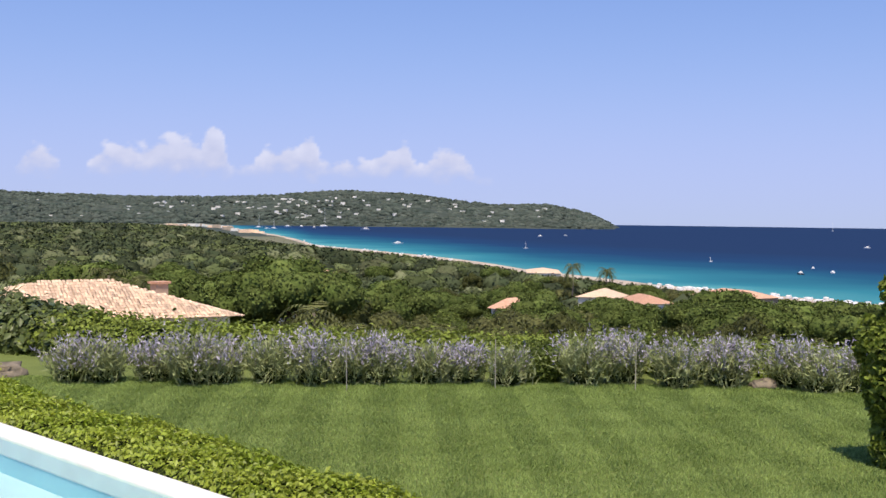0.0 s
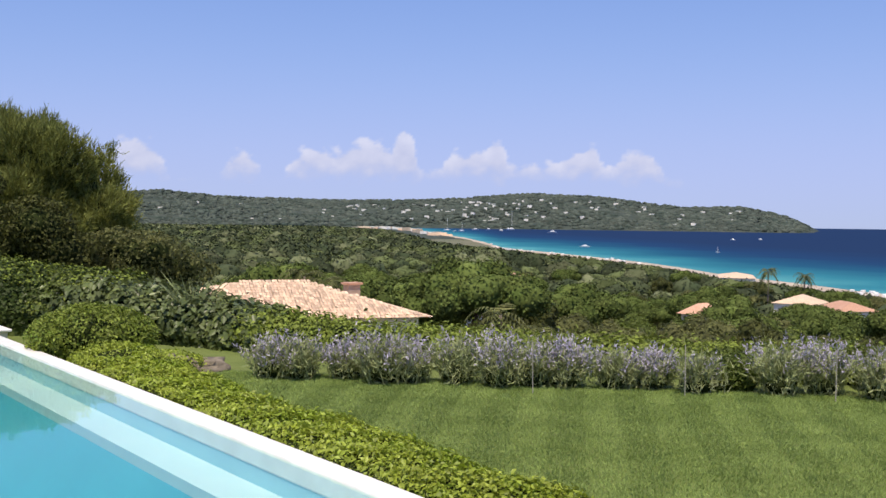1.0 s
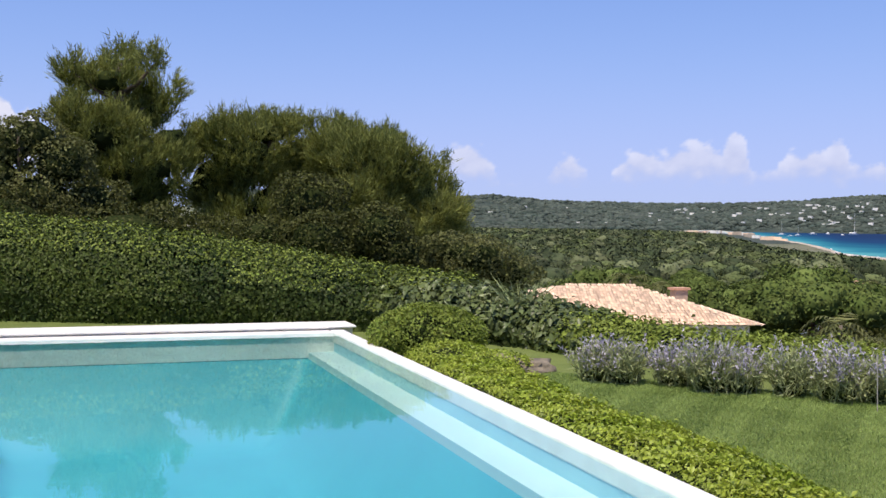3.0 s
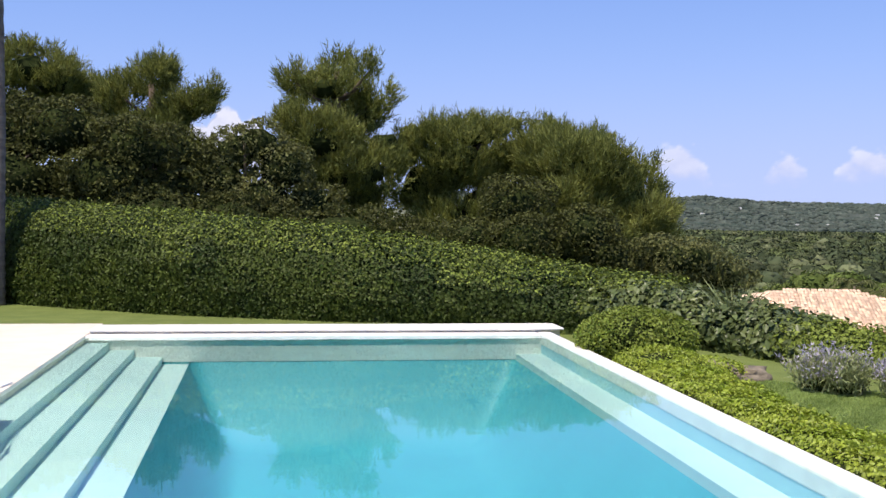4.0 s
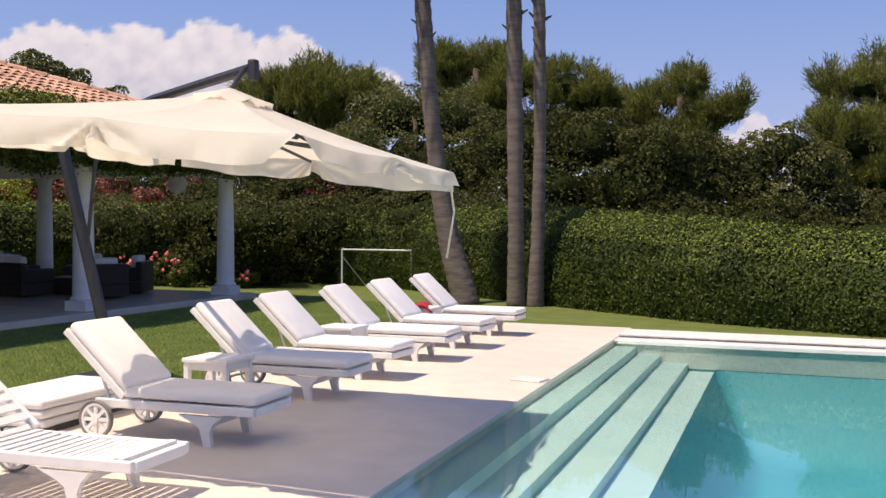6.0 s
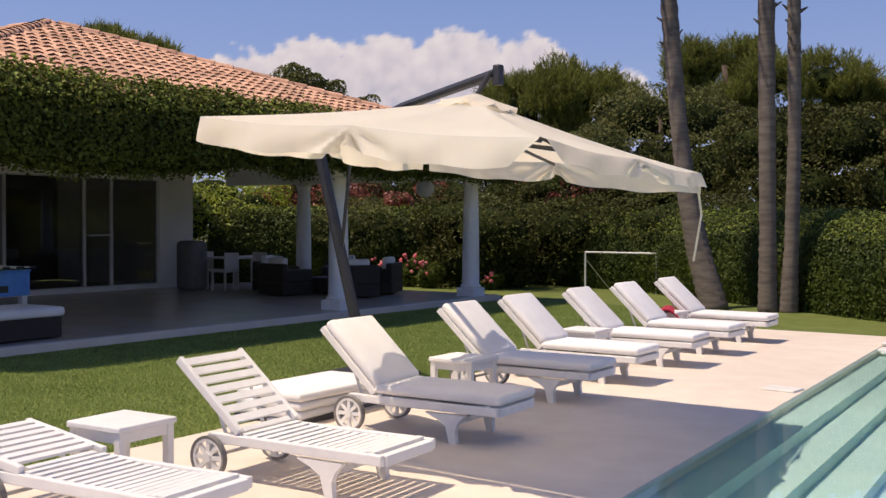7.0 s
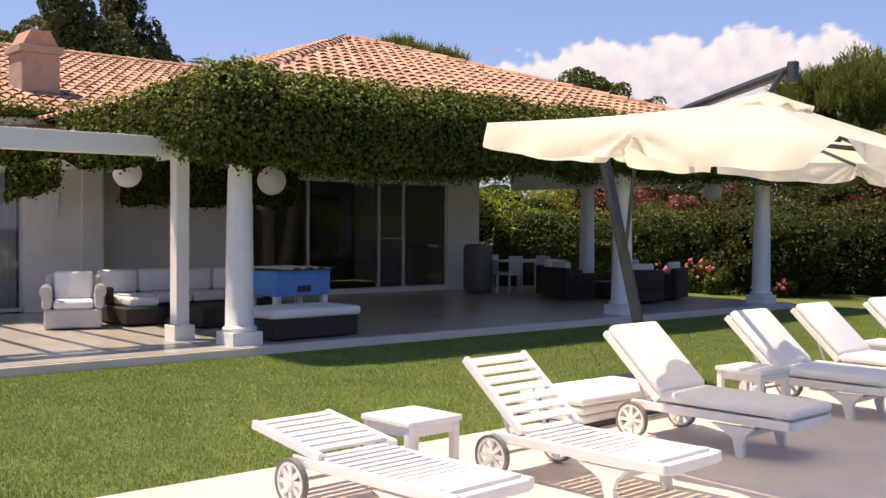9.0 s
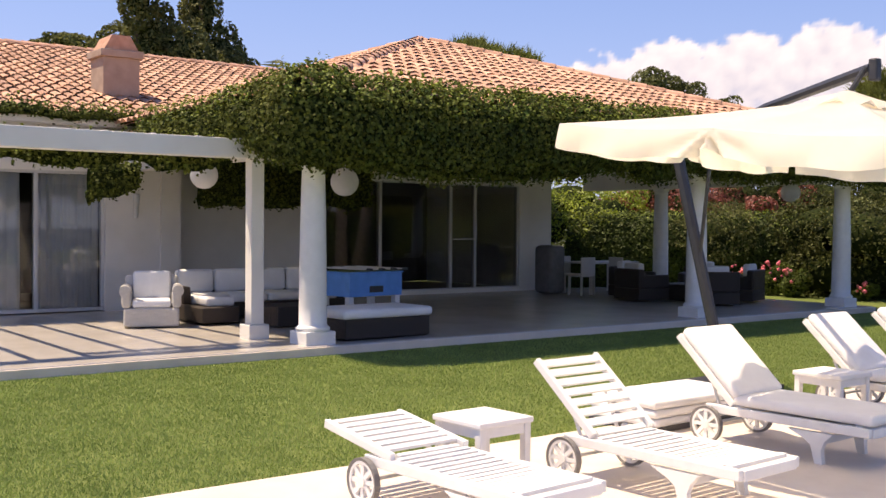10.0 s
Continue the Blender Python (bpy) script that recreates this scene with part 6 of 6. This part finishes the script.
# ---- palms by the deck, play goal ----
def garden_palm(pts, radii, label, seed):
    rng = np.random.default_rng(seed)
    t = thing("palm_tree", label, "palm", group="palms by the deck")
    P = [Vector(p) for p in pts]
    fine, rad = [], []
    for i in range(len(P) - 1):
        for j in range(14):
            f = j / 14
            fine.append(P[i].lerp(P[i + 1], f)), rad.append((radii[i] * (1 - f) + radii[i + 1] * f) * (1 + .05 * ((j % 2) * 2 - 1)))
    part("trunk", one_tube(fine, rad, 14), M_PALM, t, smooth=True)
    bm = bmesh.new()
    top = fine[-1]
    for i in range(46):
        f = rng.uniform(0, 1)
        c_ = fine[int(len(fine) * (.62 + .37 * f))]
        a = rng.uniform(0, 6.28)
        d_ = Vector((math.cos(a), math.sin(a), rng.uniform(.5, 1.2))).normalized()
        tube(bm, [c_ + d_ * .1, c_ + d_ * rng.uniform(.24, .34)], [.045, .012], 4)
    tagged(part("leaf_stubs", bm, M_PALM, t), kind="stuff")
    V, F = [], []
    for i in range(30):
        a, lift = rng.uniform(0, 6.28), rng.uniform(-.4, 1.2)
        for s_ in range(10):
            f0 = s_ / 10 + .1
            for sd in (-1, 1):
                p0, p1 = [np.array([top.x + math.cos(a) * 2.0 * f, top.y + math.sin(a) * 2.0 * f, top.z + 2.0 * (lift * f - 1.0 * f * f)]) for f in (f0, f0 + .09)]
                o = np.array([-math.sin(a) * sd, math.cos(a) * sd, -.3]) * .6 * (1.1 - f0 * .8)
                k0 = len(V)
                V += [p0, p1, p1 + o + (p1 - p0) * 1.5]
                F.append((k0, k0 + 1, k0 + 2))
    part("crown", raw("crown", V, F, M_LEAF), M_LEAF, t)


garden_palm([(-6.99, 20, -.05), (-7.36, 20, 1.18), (-7.6, 20, 2.32), (-7.79, 20, 3.8), (-8.0, 20, 6.07), (-8.2, 20, 12.5)], [.28, .23, .19, .165, .17, .17], "leaning palm with a grey ringed trunk", 91)
garden_palm([(-5.96, 20, -.05), (-5.98, 20, 1.5), (-6.06, 20, 5.99), (-6.15, 20, 13.2)], [.19, .155, .155, .15], "straight palm with a grey ringed trunk", 92)
garden_palm([(-5.61, 20.1, -.05), (-5.56, 20.1, 1.2), (-5.53, 20.1, 3.2), (-5.57, 20.1, 5.97), (-5.62, 20.1, 13.8)], [.19, .135, .12, .12, .12], "slim palm with a grey ringed trunk", 93)
goal = thing("football_goal", "small white tube goal on the lawn before the hedge", "goal")
g0, g1 = Vector((-11.5, 23.5, -.02)), Vector((-9.65, 23.5, -.02))
for p in (g0, g1):
    part("upright", one_tube([p, p + Vector((0, 0, .97))], .022, 8), M_WHITE, goal)
    part("stay", one_tube([p + Vector((0, 0, .8)), p + Vector((.3, .8, 0))], .012, 6), M_FRAME, goal)
part("crossbar", one_tube([g0 + Vector((0, 0, .96)), g1 + Vector((0, 0, .96))], .022, 8), M_WHITE, goal)

# ---- shrubs beyond the terrace ----
leafy_at("garden_shrub", -45.6, 31, [(-46.4, .02, 1.5, 1.0), (-44.4, .005, 1.5, 1.0), (-45.5, -.035, 2.0, .8), (-48.2, .0, 1.6, 1.2)], "bright yellow-green garden shrub beyond the terrace", 301, 5200, .07, M_LIME, category="shrub", trunk=False)
leafy_at("photinia", -42.0, 32, [(-42.6, .022, 1.2, .9), (-41.2, .03, 1.0, .8), (-39.8, .015, 1.2, .9)], "red-leaved photinia shrub beyond the terrace", 302, 4200, .07, M_PHOTINIA, category="shrub", trunk=False)
leafy_at("garden_shrub", -41.5, 30.5, [(-42.5, -.025, 1.6, 1.0), (-40.4, -.02, 1.5, 1.0), (-38.5, -.01, 1.4, 1.0)], "grey-green garden shrub beyond the terrace", 303, 5200, .07, M_OLIVE, category="shrub", trunk=False)
leafy_at("photinia", -27.5, 31, [(-30.2, .026, 1.3, .8), (-27.6, .030, 1.5, .8), (-24.9, .028, 1.4, .8), (-22.6, .022, 1.1, .7)], "dark shrub with reddish leaves above the hedge", 304, 5200, .075, M_LEAF_DARK, category="shrub", trunk=False)
leafy_at("photinia", -26.5, 30.2, [(-29.4, .030, .55, .4), (-26.0, .032, .7, .45), (-24.6, .026, .5, .4), (-27.3, .018, .5, .35)], "red-leaved photinia above the hedge", 305, 1500, .07, M_PHOTINIA, category="shrub", trunk=False)
leafy_at("photinia", -36.5, 32, [(-37.6, .024, 1.3, .8), (-35.4, .026, 1.3, .8), (-33.2, .024, 1.2, .8), (-38.5, -.01, 1.5, .9), (-35.5, -.012, 1.6, .9)], "dark shrub with reddish tips above the hedge", 307, 5200, .075, M_LEAF_DARK, category="shrub", trunk=False)
leafy_at("photinia", -36.8, 30.8, [(-38.0, .028, .5, .4), (-36.2, .018, .45, .35), (-34.4, .03, .5, .4)], "red-leaved photinia above the hedge", 308, 1100, .07, M_PHOTINIA, category="shrub", trunk=False)
leafy_at("white_shrub", -31.3, 29.5, [(-31.5, .008, .75, .5), (-30.3, .004, .6, .4)], "pale variegated shrub above the hedge", 306, 1800, .06, M_SAGE, category="shrub", trunk=False)
for i, (x, y, s) in enumerate(((-16.7, 22.0, .5), (-15.9, 22.2, .58), (-15.2, 22.0, .48), (-13.6, 22.4, .3))):
    leafy("rose_bush", (x, y, -.05), [(0, 0, .6 * s, .6 * s, .55 * s, .55 * s), (.2, .1, .95 * s, .5 * s, .5 * s, .5 * s)], "leafy rose bush with pink-red blooms on the lawn", 310 + i, 900, .05, M_LEAF, category="rose", trunk=False)
    rr = np.random.default_rng(320 + i)
    bm = bmesh.new()
    for j in range(13):
        c_ = Vector((rr.normal(0, .42 * s), -.35 * s + rr.normal(0, .2 * s), s * rr.uniform(.8, 1.55)))
        res = bmesh.ops.create_icosphere(bm, subdivisions=1, radius=rr.uniform(.03, .06))
        bmesh.ops.translate(bm, verts=res["verts"], vec=c_)
    fl = part("rose_bloom", bm, M_ROSE)
    fl.matrix_basis = pose(x, y, -.05)
    tagged(fl, "clusters of pink-red roses", "flowers", kind="stuff")
for i in range(13):
    az_ = -33 + i * 3.9
    leafy_at("hedge_side_shrub", az_, 27.5 + (i % 3), [(az_, .002 - .011 * max(0, (az_ + 5) / 4), 1.6, .8), (az_ + 1.9, -.006 - .011 * max(0, (az_ + 5) / 4), 1.4, .8), (az_ + 1, -.04, 1.7, .9)], "dark shrub filling the gap behind the hedge", 330 + i, 3000, .075, M_LEAF_DARK, category="shrub", trunk=False)

# ---- terrace furniture ----
def globe(x, y, z, r):
    t = thing("globe_lantern", "round white paper globe lantern hanging on a cord", "lantern", pose(x, y, z), "globe lanterns")
    bm = bmesh.new()
    bmesh.ops.create_uvsphere(bm, u_segments=28, v_segments=40, radius=r)
    for v in bm.verts:
        v.co *= 1 + .008 * math.sin(v.co.z / r * 40)
    part("shade", bm, M_GLOBE, t, smooth=True)
    part("cord", one_tube([(0, 0, r), (0, 0, 2.9 - z)], .006, 5), M_GREYMETAL, t)


globe(-12.75, 7.85, 2.26, .20)
globe(-14.3, 6.42, 2.36, .20)
globe(-13.2, 19.0, 2.40, .20)


def sofa(at, L, D, label, mat=M_RATTAN, back=True, arms=True, seat_h=.40, name="sofa"):
    """Width along y, facing +x."""
    t = thing(name, label, "sofa" if L > 1.2 else "armchair", at)
    part("base", one_box(-D / 2, D / 2, -L / 2, L / 2, .04, .28, .02), mat, t)
    if back:
        part("back_panel", one_box(-D / 2, -D / 2 + .14, -L / 2, L / 2, .28, .68, .03), mat, t)
    if arms:
        for s in (-1, 1):
            part("armrest", one_box(-D / 2, D / 2, s * (L / 2 - .07) - .07, s * (L / 2 - .07) + .07, .28, .56, .04, seg=3), mat, t)
    n = max(1, round(L / .8))
    ww = (L - .3) / n
    for i in range(n):
        y = -L / 2 + .15 + ww * i
        part("seat_cushion", one_box(-D / 2 + .14, D / 2 - .01, y + .01, y + ww - .01, .28, .42, .04, seg=3), M_CUSHION, t, smooth=True)
        if back:
            part("back_cushion", one_box(-D / 2 + .12, -D / 2 + .28, y + .015, y + ww - .015, .42, .80, .05, seg=3), M_CUSHION, t, smooth=True)
    return t


sofa(pose(-16.15, 8.2, .1, 0, 0, 0), 3.0, .9, "dark rattan sofa with pale cushions on the terrace")
sofa(pose(-15.35, 6.98, .1, 0, 0, 90), .9, .62, "dark rattan corner sofa seat with pale cushion", arms=False, back=False, name="sofa_corner")
ct = thing("coffee_table", "low dark rattan coffee table on the terrace", "table", pose(-14.4, 7.9, .1))
part("body", one_box(-.4, .4, -.45, .45, .02, .32, .02), M_RATTAN, ct)
arm = thing("wicker_armchair", "white wicker armchair with rounded arms and cushion", "armchair", pose(-15.35, 6.05, .1, 0, 0, -22))
part("base", one_box(-.36, .36, -.40, .40, .02, .30, .04, seg=3), M_WHITERATTAN, arm)
for s in (-1, 1):
    a_ = part("armrest", one_box(-.34, .36, s * .36 - .07, s * .36 + .07, .30, .54, .05, seg=3), M_WHITERATTAN, arm)
    part("arm_roll", one_tube([(-.34, s * .38, .55), (.37, s * .38, .55)], .085, 14), M_WHITERATTAN, a_)
part("back_panel", one_box(-.42, -.26, -.40, .40, .28, .80, .06, seg=3, m=pose(0, 0, 0, 0, -6, 0)), M_WHITERATTAN, arm)
part("seat_cushion", one_box(-.26, .34, -.28, .28, .30, .42, .045, seg=3), M_CUSHION, arm, smooth=True)
part("back_cushion", one_box(-.26, -.12, -.28, .28, .42, .86, .05, seg=3, m=pose(0, 0, 0, 0, -8, 0)), M_CUSHION, arm, smooth=True)
ot = thing("daybed_ottoman", "dark rattan daybed with a thick pale cushion", "ottoman", pose(-12.35, 8.05, .1, 0, 0, 3))
part("base", one_box(-.42, .42, -.72, .72, .02, .29, .02), M_RATTAN, ot)
part("cushion", one_box(-.45, .45, -.76, .76, .29, .42, .05, seg=3), M_CUSHION, ot, smooth=True)

ft = thing("football_table", "blue table football game with steel rods on the terrace", "game table", pose(-14.2, 9.05, .1, 0, 0, 8))
part("cabinet", one_box(-.38, .38, -.55, .55, .44, .80, .01), M_BLUE, ft)
part("top_rim", one_box(-.395, .395, -.57, .57, .80, .825, .008), M_BLUE, ft)
part("pitch", one_box(-.32, .32, -.50, .50, .827, .831), M_GRASS, ft)
part("goal_slot", one_box(.381, .388, -.14, .14, .50, .60), M_GREYMETAL, ft)
for sx in (-1, 1):
    for sy in (-1, 1):
        part("leg", one_box(sx * .30 - .05, sx * .30 + .05, sy * .48 - .05, sy * .48 + .05, 0, .44, .006), M_WHITE, ft)
for i in range(8):
    y = -.44 + .88 * i / 7
    rod = part("rod", one_tube([(-.62, y, .87), (.62, y, .87)], .009, 6), M_FRAME, ft)
    part("grip", one_tube([(.52 if i % 2 else -.62, y, .87), (.64 if i % 2 else -.50, y, .87)], .02, 8), M_GREYMETAL, rod)


for x, y, tn in ((-16.2, 17.5, 20), (-15.2, 16.7, 80), (-13.9, 18.3, 200), (-15.2, 18.6, -60), (-13.6, 17.0, 150)):
    tagged(sofa(pose(x, y, .1, 0, 0, tn), .86, .80, "dark brown rattan armchair with a pale cushion on the terrace", name="rattan_armchair"), group="rattan chairs")
lt = thing("low_table", "low dark rattan table between the armchairs", "table", pose(-14.8, 17.6, .1))
part("body", one_box(-.4, .4, -.4, .4, .02, .36, .02), M_RATTAN, lt)


def dining_chair(x, y, turn):
    t = thing("dining_chair", "grey woven dining chair on the terrace", "chair", pose(x, y, .1, 0, 0, turn), "terrace dining chairs")
    part("seat", one_box(-.22, .22, -.22, .22, .42, .46, .01), M_FRAME, t)
    part("backrest", one_box(-.22, -.19, -.22, .22, .46, .86, .01), M_FRAME, t)
    for sx in (-1, 1):
        for sy in (-1, 1):
            part("leg", one_box(sx * .2 - .018, sx * .2 + .018, sy * .2 - .018, sy * .2 + .018, 0, .42), M_FRAME, t)


for x, y, tn in ((-17.2, 16.9, 180), (-16.9, 17.9, 90), (-17.9, 17.2, 0)):
    dining_chair(x, y, tn)
dt = thing("dining_table", "grey dining table on the terrace", "table", pose(-17.6, 17.9, .1))
part("tabletop", one_box(-.5, .5, -.8, .8, .70, .74, .008), M_FRAME, dt)
for sx in (-1, 1):
    for sy in (-1, 1):
        part("leg", one_box(sx * .44 - .03, sx * .44 + .03, sy * .74 - .03, sy * .74 + .03, 0, .70), M_FRAME, dt)
gr = thing("covered_barbecue", "barbecue under a grey cover on the terrace", "barbecue", pose(-18.1, 16.75, .1))
part("cover", one_box(-.30, .30, -.25, .25, .0, 1.12, .12, seg=4), material("grey_cover_cloth", (.20, .20, .205), .9, bump=.3), gr, smooth=True)
wl = thing("wall_lamp", "slim dark wall lamp on the white wall", "lamp", pose(-18.37, 6.95, 1.95))
part("body", lathe([(.03, -.2), (.05, .0), (.07, .22), (.05, .23)], 12), M_FRAME, wl)

# ---- grass blades over the lawns ----
def turf(name, label, n, pick, z, seed, h, w, stripes=()):
    """Grass blades; mowing leaves bands that lean to and fro."""
    rng = np.random.default_rng(seed)
    p = pick(rng, n)
    at = np.column_stack([p, np.full(len(p), z)])
    way = np.tile([0, 0, 1.0], (len(p), 1))
    for dx, dy, width, lean in stripes:
        band = np.sign(np.sin(math.pi * (p[:, 0] * dy - p[:, 1] * dx) / width + .2 * np.sin(p[:, 0] + p[:, 1])))
        way[:, 0] += band * lean * dx
        way[:, 1] += band * lean * dy
    t = thing(name, label, "grass", kind="stuff")
    part("blades", blade_mesh("blades", at, way, h, w, M_BLADE, rng, .38), M_BLADE, t)


def sea_lawn(rng, n):
    a, r = np.radians(rng.uniform(18, 78, n * 2)), np.sqrt(rng.uniform(4.6 ** 2, 14 ** 2, n * 2))
    x, y = r * np.sin(a), r * np.cos(a)
    ok = (x > 4.42 + .28 * smooth(9, 12, y)) & (x + y * .92 < 15.3)
    return np.stack([x, y], 1)[ok][:n]


def house_lawn(rng, n):
    x, y = rng.uniform(-11.55, -6.14, n * 2), 0.3 + 19.5 * rng.random(n * 2) ** 1.4
    return np.stack([x, y], 1)[:n]


turf("lawn_grass", "short mown grass on the sea side", 340000, sea_lawn, -.12, 401, .023, .0085, ((.70, .72, .30, .17), (.72, -.70, .34, .22)))
turf("lawn_grass", "short mown grass before the terrace", 260000, house_lawn, -.016, 402, .026, .0085, ((.3, .95, .5, .06),))
